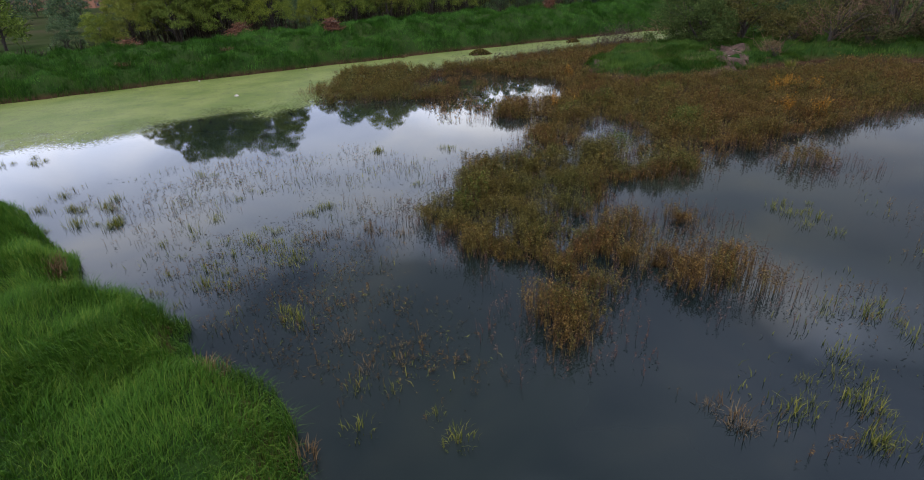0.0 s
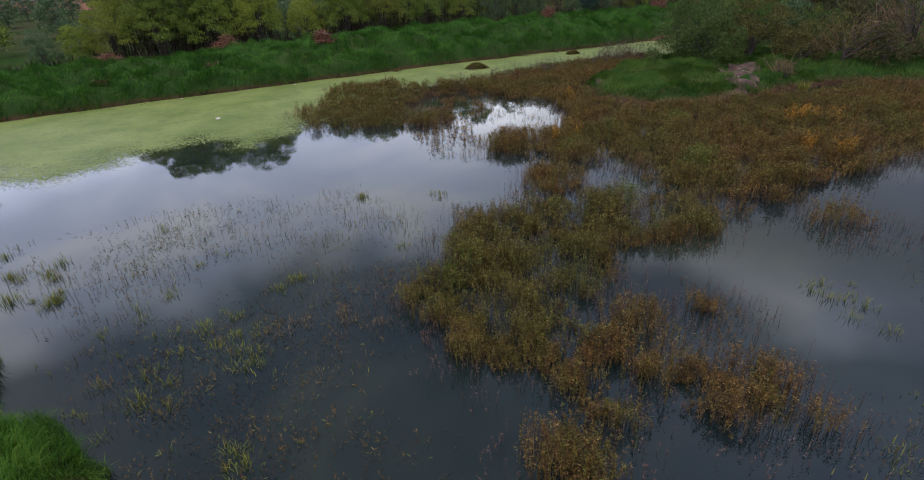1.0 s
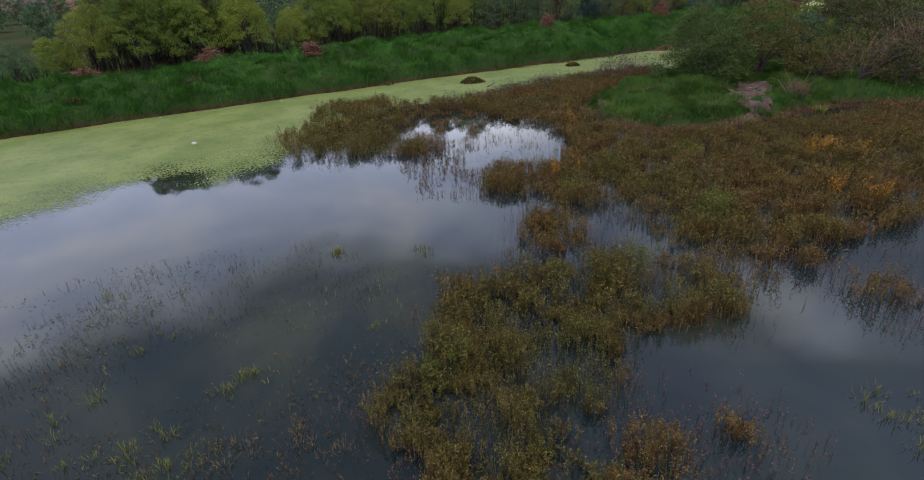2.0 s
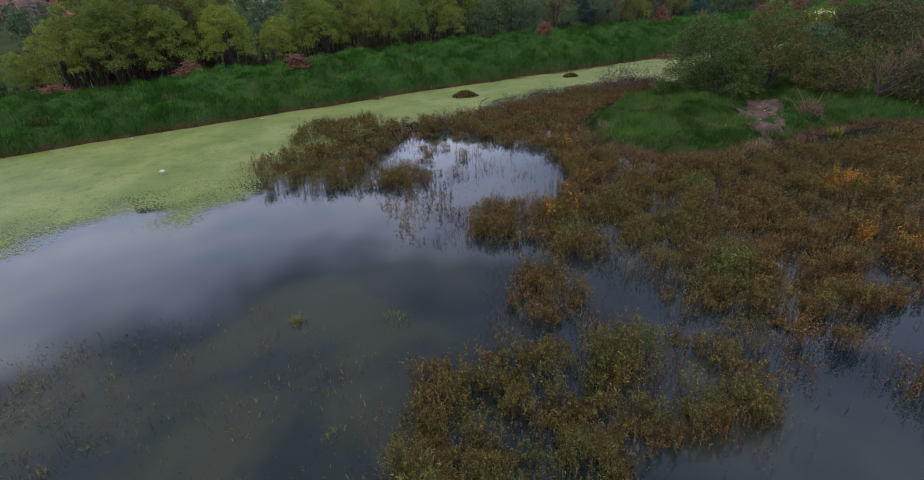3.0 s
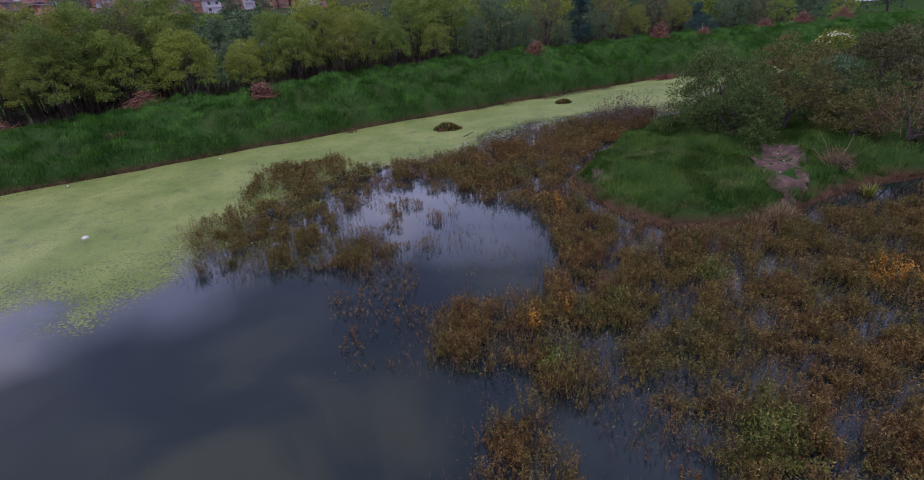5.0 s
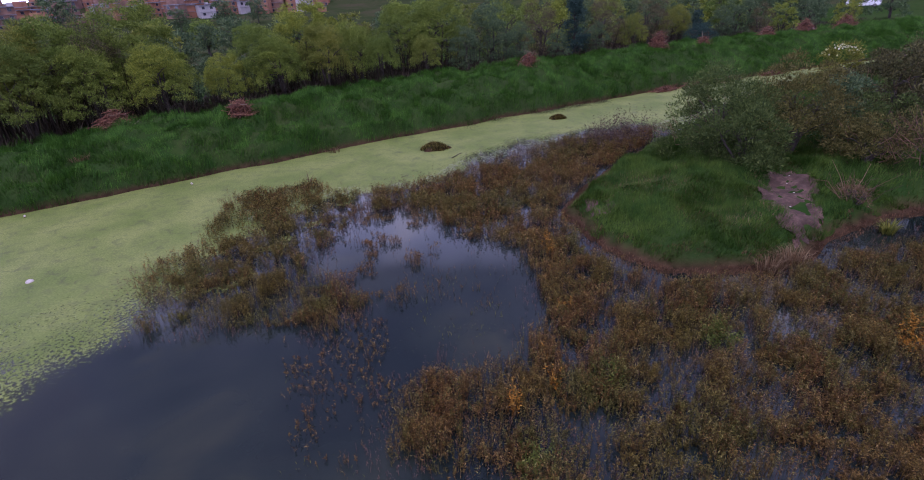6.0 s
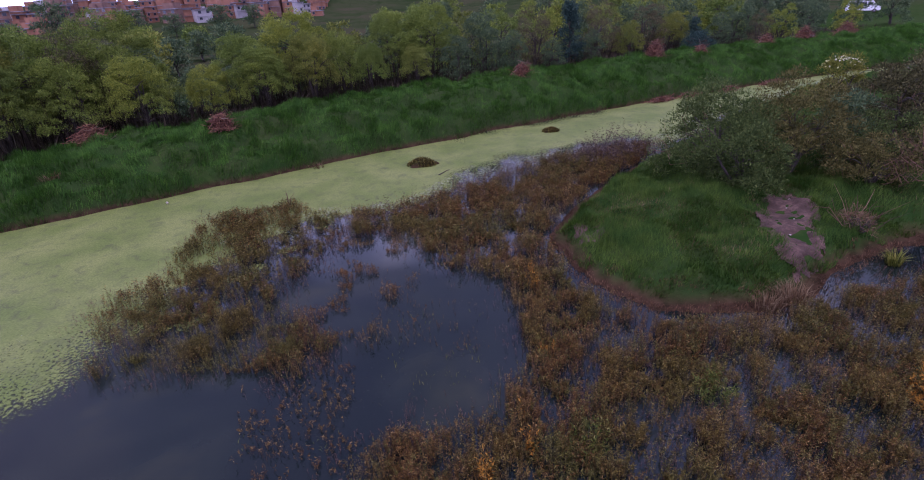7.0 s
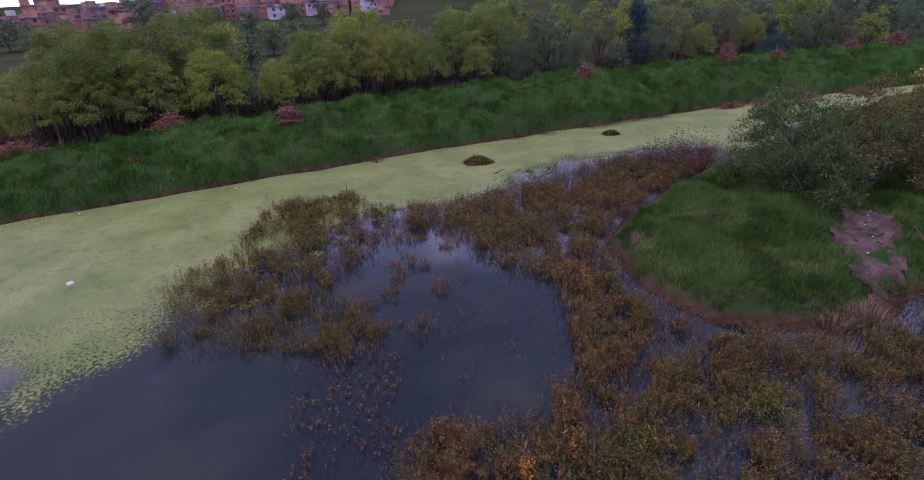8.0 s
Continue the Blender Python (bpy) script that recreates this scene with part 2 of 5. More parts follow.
# pasture far beyond the trees, duller than the banks
beyond = k.n.new("ShaderNodeVectorMath")
beyond.operation = "DOT_PRODUCT"
beyond.inputs[1].default_value = (-0.47, 0.8, 0)
k.l.new(k.where(), beyond.inputs[0])
outer = k.n.new("ShaderNodeMapRange")
outer.inputs["From Min"].default_value, outer.inputs["From Max"].default_value = 66, 84
k.l.new(beyond.outputs["Value"], outer.inputs["Value"])
pasture = k.ramp(k.noise(0.06, 7.0, 0.65, 0.5), (0.36, (0.017, 0.03, 0.01)), (0.5, (0.03, 0.04, 0.016)), (0.64, (0.043, 0.042, 0.022)))
k.colour(k.mix(outer.outputs[0], k.mix(level.outputs[0], mud, turf), pasture)).set(Roughness=1.0, Specular_IOR_Level=0.0).bump(k.noise(12.0), 0.5, 0.05)
M["soil"] = k.m

k = Mat("bare_earth")
clod = k.ramp(k.noise(1.6, 5.0, 0.6), (0.36, (0.036, 0.021, 0.014)), (0.5, (0.075, 0.044, 0.032)), (0.64, (0.135, 0.08, 0.06)))
k.colour(k.mix(k.ramp(k.noise(9.0, 6.0, 0.7), (0.42, (0, 0, 0)), (0.62, (0.8, 0.8, 0.8))), clod, (0.05, 0.034, 0.024))).set(Roughness=0.95, Specular_IOR_Level=0.2).bump(k.noise(14.0, 7.0, 0.65), 0.9, 0.08)
M["bare_earth"] = k.m

k = Mat("pond_water")
# turbid water, paler where silt is stirred up
away = k.n.new("ShaderNodeVectorMath")
away.operation = "DISTANCE"
away.inputs[1].default_value = (-2.8, 17.4, 0)
k.l.new(k.where(), away.inputs[0])
silt = k.n.new("ShaderNodeMapRange")
silt.interpolation_type = "SMOOTHSTEP"
for slot, value in (("From Min", 0.5), ("From Max", 7.5), ("To Min", 0.19), ("To Max", 0.0)):
    silt.inputs[slot].default_value = value
k.l.new(away.outputs["Value"], silt.inputs["Value"])
stirred = k.n.new("ShaderNodeMath")
stirred.operation = "ADD"
k.l.new(k.noise(0.22, 4.0, distortion=0.6), stirred.inputs[0])
k.l.new(silt.outputs[0], stirred.inputs[1])
murk = k.ramp(stirred.outputs[0], (0.4, (0.0045, 0.0092, 0.0086)), (0.56, (0.009, 0.0145, 0.0115)), (0.72, (0.022, 0.0255, 0.0145)))
k.colour(murk).set(Roughness=0.03, IOR=1.333, Specular_IOR_Level=0.5)
M["pond_water"] = k.m

k = Mat("duckweed")
lump = k.ramp(k.noise(0.35, 5.0), (0.35, (0.11, 0.15, 0.033)), (0.65, (0.18, 0.208, 0.06)))
fine = k.ramp(k.noise(14.0, 4.0, 0.7), (0.35, (0.55, 0.6, 0.45)), (0.6, (1, 1, 1)))
specks = k.ramp(k.noise(1.7, 10.0, 0.78, 0.6), (0.5, (0, 0, 0)), (0.66, (0.75, 0.75, 0.75)))
k.colour(k.mix(specks, k.mix(1.0, lump, fine, "MULTIPLY"), (0.06, 0.07, 0.03))).set(Roughness=0.6, Specular_IOR_Level=0.12).bump(k.noise(40.0), 0.2, 0.01)
# the film opens into gaps and then into loose flakes where its cover falls
cover = k.n.new("ShaderNodeAttribute")
cover.attribute_name = "cover"
closed = k.n.new("ShaderNodeMath")
closed.operation = "ADD"
k.l.new(cover.outputs["Fac"], closed.inputs[0])
k.l.new(k.noise(9.0, 6.0, 0.68), closed.inputs[1])
film = k.n.new("ShaderNodeMapRange")
film.inputs["From Min"].default_value, film.inputs["From Max"].default_value = 0.94, 1.06
k.l.new(closed.outputs[0], film.inputs["Value"])
gap = k.n.new("ShaderNodeBsdfTransparent")
torn = k.n.new("ShaderNodeMixShader")
k.l.new(film.outputs[0], torn.inputs[0])
k.l.new(gap.outputs[0], torn.inputs[1])
k.l.new(k.p.outputs[0], torn.inputs[2])
k.l.new(torn.outputs[0], k.out.inputs["Surface"])
M["duckweed"] = k.m
k = Mat("duckweed_scum")
k.colour(k.ramp(k.noise(3.0, 5.0), (0.35, (0.085, 0.11, 0.034)), (0.65, (0.145, 0.165, 0.063)))).set(Roughness=0.3)
M["duckweed_scum"] = k.m
k = Mat("brick_wall")
k.colour(k.ramp(k.noise(0.4), (0.3, (0.24, 0.098, 0.052)), (0.7, (0.37, 0.17, 0.1)))).set(Roughness=0.9)
M["brick_wall"] = k.m
k = Mat("old_brick_wall")
k.colour(k.ramp(k.noise(0.5, 5.0), (0.3, (0.13, 0.07, 0.05)), (0.7, (0.27, 0.15, 0.105)))).set(Roughness=0.9)
M["old_brick_wall"] = k.m
k = Mat("plaster_wall")
k.colour(k.ramp(k.noise(0.4), (0.3, (0.34, 0.31, 0.3)), (0.7, (0.46, 0.43, 0.42)))).set(Roughness=0.85)
M["plaster_wall"] = k.m
k = Mat("roof_sheet")
k.colour(k.ramp(k.noise(0.8), (0.3, (0.14, 0.14, 0.155)), (0.7, (0.3, 0.3, 0.32)))).set(Roughness=0.6)
M["roof_sheet"] = k.m
k = Mat("window_pane")
k.colour(k.ramp(k.noise(3.0), (0.3, (0.02, 0.022, 0.03)), (0.7, (0.05, 0.055, 0.07)))).set(Roughness=0.08)
M["window_pane"] = k.m
k = Mat("van_paint")
k.colour(k.ramp(k.noise(1.5), (0.3, (0.72, 0.72, 0.72)), (0.7, (0.82, 0.82, 0.81)))).set(Roughness=0.35)
M["van_paint"] = k.m
k = Mat("white_plastic")
k.colour(k.ramp(k.noise(20.0), (0.3, (0.3, 0.26, 0.21)), (0.7, (0.42, 0.38, 0.33)))).set(Roughness=0.45)
M["white_plastic"] = k.m

k = Mat("pale_sheet")
k.colour(k.ramp(k.noise(4.0), (0.35, (0.3, 0.36, 0.46)), (0.65, (0.55, 0.58, 0.64)))).set(Roughness=0.4)
M["pale_sheet"] = k.m

# ---- arithmetic of the ground ----
rng = np.random.default_rng(7)


def lattice(ix, iy, seed):
    v = np.sin(ix * 127.1 + iy * 311.7 + seed * 74.7) * 43758.5453
    return v - np.floor(v)


def waves(x, y, size, seed=0, octaves=3):
    """Smooth noise in the plan, about -1 to 1; size: metres of its largest features."""
    total, amp, norm = 0.0, 1.0, 0.0
    for o in range(octaves):
        u, v = x / size + 37.3 * o, y / size + 11.9 * o
        iu, iv = np.floor(u), np.floor(v)
        fu, fv = u - iu, v - iv
        fu, fv = fu * fu * (3 - 2 * fu), fv * fv * (3 - 2 * fv)
        a, b = lattice(iu, iv, seed), lattice(iu + 1, iv, seed)
        c, d = lattice(iu, iv + 1, seed), lattice(iu + 1, iv + 1, seed)
        total = total + amp * (2 * (a + (b - a) * fu + (c - a) * fv + (a - b - c + d) * fu * fv) - 1)
        norm, amp, size = norm + amp, amp * 0.5, size * 0.5
    return total / norm * 1.5


def inside(x, y, outline):
    """Metres inward from an outline in the plan (minus: outside)."""
    x, y = np.asarray(x, float), np.asarray(y, float)
    best, odd = np.full(x.shape, 1e9), np.zeros(x.shape, bool)
    for (ax, ay), (bx, by) in zip(outline, outline[1:] + outline[:1]):
        dx, dy = bx - ax, by - ay
        t = np.clip(((x - ax) * dx + (y - ay) * dy) / (dx * dx + dy * dy), 0, 1)
        best = np.minimum(best, np.hypot(x - ax - t * dx, y - ay - t * dy))
        odd ^= ((ay > y) != (by > y)) & (x < dx * (y - ay) / (dy if dy else 1e-9) + ax)
    return np.where(odd, best, -best)


def ease(v, a, b):
    t = np.clip((v - a) / (b - a), 0, 1)
    return t * t * (3 - 2 * t)


NEAR_BANK = [(-12.6, 13.2), (-10.4, 11.6), (-8.5, 10.0), (-7.4, 8.7), (-6.0, 8.2), (-4.8, 7.5), (-4.2, 6.7), (-3.0, 6.0), (-2.4, 5.4), (-2.0, 4.9),
             (-1.4, 4.2), (0.5, 1.5), (4, -4), (10, -40), (-90, -40), (-90, 25), (-30, 20), (-17, 15.5)]
LAND = [(7.2, 35.3), (7.3, 33.2), (7.8, 31.4), (8.6, 30.4), (9.5, 29.6), (11, 29.1), (12.8, 29.0), (14.4, 29.7), (16.2, 31.0), (18.4, 32.4), (22, 33.4), (28, 31.5),
        (36, 27), (50, 18), (80, 5), (160, 0), (160, 110), (90, 92), (62, 79), (47, 70.5), (34, 63), (24, 55), (17.2, 47.7), (14.9, 45.4), (12.3, 42.6), (10, 40.2), (8.3, 37.4)]


def past_foot(x, y):
    """Metres beyond the water's edge of the far bank."""
    xx = np.clip(x, -60, 70)
    return (y - (51.2 + 0.59 * xx - 0.0025 * xx * xx + 0.45 * (x - xx))) * 0.866 + 0.25 * waves(x, y, 3.0, 5, 2)


def height(x, y):
    x, y = np.asarray(x, float), np.asarray(y, float)
    d = past_foot(x, y)
    lumps = waves(x, y, 1.6, 2)
    near = inside(x, y, NEAR_BANK) + 0.15 * waves(x, y, 1.2, 9, 2)
    land = inside(x, y, LAND) + 0.2 * waves(x, y, 1.5, 4, 2)
    z = -0.4 + 0.1 * waves(x, y, 3.0, 1)
    bank = 0.7 * ease(d, -0.35, 0.5) + (1.4 + 0.65 * ease(x, -28, -4)) * ease(d, -1.5, 5.2) ** 0.9 - 1.0 * ease(d, 7.5, 12) + (0.28 * lumps + 0.2 * waves(x, y, 0.95, 12, 2)) * ease(d, 0, 1)
    bank = bank + 5.0 * ease(d, 70, 190) + 9 * ease(d, 178, 260) + 14 * ease(d, 260, 900)
    z = np.where(d > -0.4, np.maximum(z, -0.4 + 0.4 * ease(d, -0.4, 0) + bank), z)
    shore = -0.4 + 0.9 * ease(near, -0.35, 0.4) + 0.45 * ease(near, 0.2, 4) + 0.16 * lumps * ease(near, 0, 0.6)
    z = np.where(near > -0.5, np.maximum(z, shore), z)
    rim = -0.4 + 0.5 * ease(land, -0.5, 0.15) + 0.5 * ease(land, 0.35, 1.0) + 0.35 * ease(land, 0.8, 5) + 0.28 * lumps * ease(land, 0.2, 1)
    return np.where(land > -0.5, np.maximum(z, rim), z)


# ---- mesh helpers ----
def np_mesh(name, verts, faces, material):
    """A mesh from arrays: verts (n, 3), faces (m, k)."""
    verts, faces = np.asarray(verts, np.float32), np.asarray(faces, np.int32)
    me = bpy.data.meshes.new(name)
    k = faces.shape[1]
    me.vertices.add(len(verts))
    me.vertices.foreach_set("co", verts.ravel())
    me.loops.add(faces.size)
    me.loops.foreach_set("vertex_index", faces.ravel())
    me.polygons.add(len(faces))
    me.polygons.foreach_set("loop_start", np.arange(0, faces.size, k, dtype=np.int32))
    me.update(calc_edges=True)
    me.materials.append(material)
    return me


def mesh_thing(name, verts, faces, material, parent=None, label="", smooth=False):
    me = np_mesh(name, verts, faces, material)
    if smooth:
        me.polygons.foreach_set("use_smooth", np.ones(len(me.polygons), bool))
    ob = new(name, me)
    ob.parent = parent
    return tagged(ob, label) if label else ob


def part(name, bm, material, parent, label=""):
    """A bmesh as one mesh object under a thing or a part."""
    me = bpy.data.meshes.new(name)
    bm.to_mesh(me)
    bm.free()
    me.materials.append(material)
    ob = new(name, me)
    ob.parent = parent
    return tagged(ob, label) if label else ob


def empty(name, m=None):
    ob = new(name)
    ob.empty_display_size = 0.2
    if m is not None:
        ob.matrix_basis = m
    return ob


def blades(px, py, pz, length, width, lean, turn=None, r=rng, plain=False):
    """Grass blades, bent over, of three triangles each (plain: of one)."""
    n = len(px)
    turn = r.uniform(0, 2 * np.pi, n) if turn is None else turn
    side = np.stack([-np.sin(turn), np.cos(turn), np.zeros(n)], 1)
    out = np.stack([np.cos(turn), np.sin(turn), np.zeros(n)], 1)
    base = np.stack([px, py, pz], 1)
    up = np.array([0, 0, 1.0])
    length, width, lean = (np.broadcast_to(v, (n,))[:, None] for v in (length, width, lean))
    midp = base + up * length * 0.55 * (1 - 0.2 * lean) + out * length * 0.22 * lean
    tip = base + up * length * (1 - 0.45 * lean) + out * length * 0.75 * lean
    if plain:
        v = np.stack([base - side * width / 2, base + side * width / 2, tip], 1).reshape(-1, 3)
        return v, np.arange(3 * n).reshape(-1, 3)
    v = np.stack([base - side * width / 2, base + side * width / 2, midp - side * width * 0.4, midp + side * width * 0.4, tip], 1).reshape(-1, 3)
    f = (np.arange(n)[:, None, None] * 5 + np.array([[0, 1, 3], [0, 3, 2], [2, 3, 4]])).reshape(-1, 3)
    return v, f


def leaves(c, way, long, wide, r=rng, plain=False):
    """Leaf-shaped pairs of triangles (plain: single ones) from points c along the directions way."""
    n = len(c)
    way = way / np.maximum(np.linalg.norm(way, axis=1, keepdims=True), 1e-6)
    side = np.cross(way, r.normal(size=(n, 3)))
    side /= np.maximum(np.linalg.norm(side, axis=1, keepdims=True), 1e-6)
    long, wide = (np.broadcast_to(v, (n,))[:, None] for v in (long, wide))
    if plain:
        return np.stack([c - side * wide * 0.45, c + way * long * 0.35 + side * wide * 0.6, c + way * long], 1).reshape(-1, 3), np.arange(3 * n).reshape(-1, 3)
    midp = c + way * long * 0.45
    v = np.stack([c, midp - side * wide / 2, c + way * long, midp + side * wide / 2], 1).reshape(-1, 3)
    f = (np.arange(n)[:, None, None] * 4 + np.array([[0, 1, 2], [0, 2, 3]])).reshape(-1, 3)
    return v, f


def join(*parts):
    vs, fs, at = [], [], 0
    for v, f in parts:
        vs.append(v)
        fs.append(f + at)
        at += len(v)
    return np.concatenate(vs), np.concatenate(fs)


def tube(points, radii, sides=5):
    """A tapered tube along points."""
    p, n = np.asarray(points, float), len(points)
    d = np.gradient(p, axis=0)
    d /= np.maximum(np.linalg.norm(d, axis=1, keepdims=True), 1e-6)
    a = np.cross(d, np.where(np.abs(d[:, 2:3]) > 0.9, [[1.0, 0, 0]], [[0, 0, 1.0]]))
    a /= np.maximum(np.linalg.norm(a, axis=1, keepdims=True), 1e-6)
    b = np.cross(d, a)
    t = np.linspace(0, 2 * np.pi, sides, endpoint=False)
    ring = np.cos(t)[None, :, None] * a[:, None] + np.sin(t)[None, :, None] * b[:, None]
    v = (p[:, None] + ring * np.asarray(radii)[:, None, None]).reshape(-1, 3)
    i, j = np.arange(n - 1)[:, None], np.arange(sides)[None]
    q0, q1 = i * sides + j, i * sides + (j + 1) % sides
    f = np.concatenate([np.stack([q0, q1, q1 + sides], 2), np.stack([q0, q1 + sides, q0 + sides], 2)], 0).reshape(-1, 3)
    return v, f


def scatter(x0, x1, y0, y1, density, keep, r=rng):
    """Points of that many a square metre, kept with the chance that keep gives."""
    n = int((x1 - x0) * (y1 - y0) * density)
    x, y = r.uniform(x0, x1, n), r.uniform(y0, y1, n)
    ok = r.uniform(0, 1, n) < keep(x, y)
    return x[ok], y[ok]


# ---- ground and water ----
def axis(lo, hi, step, far):
    inner = np.arange(lo, hi + step / 2, step)
    grow = [step]
    while sum(grow) < far:
        grow.append(grow[-1] * 1.22)
    reach = np.cumsum(grow)
    return np.concatenate([lo - reach[::-1], inner, hi + reach])


gx, gy = axis(-45, 62, 0.45, 2200), axis(-6, 100, 0.45, 2200)
X, Y = np.meshgrid(gx, gy, indexing="ij")
V = np.stack([X, Y, height(X, Y)], 2).reshape(-1, 3)
i, j = np.meshgrid(np.arange(len(gx) - 1), np.arange(len(gy) - 1), indexing="ij")
q = (i * len(gy) + j).ravel()
ground = mesh_thing("ground", V, np.stack([q, q + len(gy), q + len(gy) + 1, q + 1], 1), M["soil"], smooth=True)
tagged(ground, "dark muddy soil under turf, banks and pond bed", "ground", kind="structure")

water = mesh_thing("water", [(-95, -45, 0), (165, -45, 0), (165, 112, 0), (-95, 112, 0)], [(0, 1, 2, 3)], M["pond_water"])
tagged(water, "still murky grey-green pond water reflecting a cloudy sky", "water", kind="structure")

DUCKWEED = [(-70, 25), (-30, 22), (-18.5, 19.6), (-15.5, 20.6), (-14, 23.0), (-12.3, 24.7), (-9.2, 24.4), (-7.6, 26.4), (-6.8, 32), (-5.5, 36), (-3.5, 38.5), (-1, 38.5), (1.5, 40),
            (4, 42.5), (7.5, 45.5), (11.6, 47.2), (17, 48.3), (24, 55.3), (34, 63.3), (47, 71), (62, 79.5), (62, 92), (31, 70), (14, 61), (0, 53), (-14, 45), (-30, 35), (-70, 12)]


def duck(x, y):
    return inside(x, y, DUCKWEED) + 0.5 * waves(x, y, 2.4, 21, 4)


def speckled(x, y):
    """Loose duckweed among the plants beside the channel."""
    return ease(inside(x, y, [(-9.5, 28), (-9, 39.5), (-5, 41.5), (-1.5, 40), (-3, 34), (-5, 29)]), -0.3, 1.0) * (0.15 + 0.85 * (waves(x, y, 0.8, 34) > 0.1))


def film_cover(x, y):
    """How much of the water the film hides: 0 open water, about 0.5 half, 1 closed."""
    d = duck(x, y)
    wide_edge = 0.14 + 0.42 * ease(d, -2.6, 1.8) + 0.42 * ease(d, 1.0, 10)
    near_edge = 0.1 + 0.9 * ease(d, -0.7, 1.1)
    thin = ease(x, -1.0, 4.0) * ease(19 - x, 0, 4)
    near_edge = near_edge * (1 - thin) + thin * (0.14 + 0.3 * ease(d, -0.9, 0.8) + 0.4 * ease(d, 0.8, 5.5))
    blend = ease(y + 0.4 * x, 27, 34)
    return np.maximum(wide_edge * (1 - blend) + near_edge * blend + 0.07 * waves(x, y, 1.6, 35, 3), 0.54 * speckled(x, y))


step = 0.22
X, Y = np.meshgrid(np.arange(-60, 56, step), np.arange(15, 86, step), indexing="ij")
C = film_cover(X, Y)
keep = (C > 0.16) & (past_foot(X, Y) < 0.7) & (X > -62)
ii, jj = np.nonzero(keep[:-1, :-1] & keep[1:, :-1] & keep[:-1, 1:] & keep[1:, 1:])
ny = X.shape[1]
q = ii * ny + jj
quads = np.stack([q, q + ny, q + ny + 1, q + 1], 1)
used, back_to = np.unique(quads, return_inverse=True)
V = np.stack([X.ravel()[used], Y.ravel()[used], 0.006 + 0.004 * waves(X.ravel()[used], Y.ravel()[used], 0.8, 3)], 1)
mat_ob = mesh_thing("duckweed_mat", V, back_to.reshape(-1, 4), M["duckweed"], smooth=True)
mat_ob.data.attributes.new("cover", "FLOAT", "POINT").data.foreach_set("value", C.ravel()[used].astype(np.float32))
tagged(mat_ob, "pale green film of duckweed covering the channel", "duckweed", kind="stuff")


def flakes(x, y, size, r=rng):
    n = len(x)
    t = np.linspace(0, 2 * np.pi, 4, endpoint=False)[None] + r.uniform(0, 6, (n, 1))
    rad = np.broadcast_to(size, (n,))[:, None] * r.uniform(0.6, 1.4, (n, 4))
    v = np.stack([x[:, None] + np.cos(t) * rad * 1.4, y[:, None] + np.sin(t) * rad, np.broadcast_to(0.009 + r.uniform(0, 0.004, (n, 1)), (n, 4))], 2).reshape(-1, 3)
    f = (np.arange(n)[:, None, None] * 4 + np.array([[0, 1, 2], [0, 2, 3]])).reshape(-1, 3)
    return v, f


def fringe(x, y):
    d = duck(x, y)
    return np.where((d > -2.4) & (d < 1.5) & (past_foot(x, y) < 0), ease(d, -2.6, 1.0) ** 2.2 * (0.25 + 0.75 * (waves(x, y, 0.9, 33) > -0.1)), 0)


fx, fy = scatter(-8, 40, 36, 70, 150, fringe)
bits = mesh_thing("duckweed_flakes", *flakes(fx, fy, rng.uniform(0.012, 0.042, len(fx))), M["duckweed_scum"])
tagged(bits, "loose pale green flakes along the edge of the duckweed", "duckweed", kind="stuff")

EARTH = [[(15.3, 34.8), (16.6, 36.6), (18.3, 36.1), (17.1, 33.4), (16.2, 31.8), (15.4, 31.0), (14.4, 30.3), (14.6, 31.6), (14.8, 32.8)], [(8.0, 34.9), (8.6, 35.0), (9.3, 34.2), (8.6, 33.4), (8.0, 33.8)]]


def bare(x, y):
    return np.maximum(inside(x, y, EARTH[0]), inside(x, y, EARTH[1])) + 0.18 * waves(x, y, 0.7, 41, 3) + 0.15 * waves(x, y, 0.25, 42)


for outline in EARTH:
    xs, ys = [p[0] for p in outline], [p[1] for p in outline]
    X, Y = np.meshgrid(np.arange(min(xs) - 0.6, max(xs) + 0.6, 0.07), np.arange(min(ys) - 0.6, max(ys) + 0.6, 0.07), indexing="ij")
    keep = inside(X, Y, outline) + 0.18 * waves(X, Y, 0.7, 41, 3) + 0.15 * waves(X, Y, 0.25, 42) > -0.1
    ii, jj = np.nonzero(keep[:-1, :-1] & keep[1:, :-1] & keep[:-1, 1:] & keep[1:, 1:])
    q = ii * X.shape[1] + jj
    V = np.stack([X, Y, height(X, Y) + 0.03 + 0.05 * waves(X, Y, 0.45, 8)], 2).reshape(-1, 3)
    used, back_to = np.unique(np.stack([q, q + X.shape[1], q + X.shape[1] + 1, q + 1], 1), return_inverse=True)
    ob = mesh_thing("bare_earth", V[used], back_to.reshape(-1, 4), M["bare_earth"], smooth=True)
    tagged(ob, "worn patch of bare pinkish earth on the grassy mound", "earth patch", kind="structure")


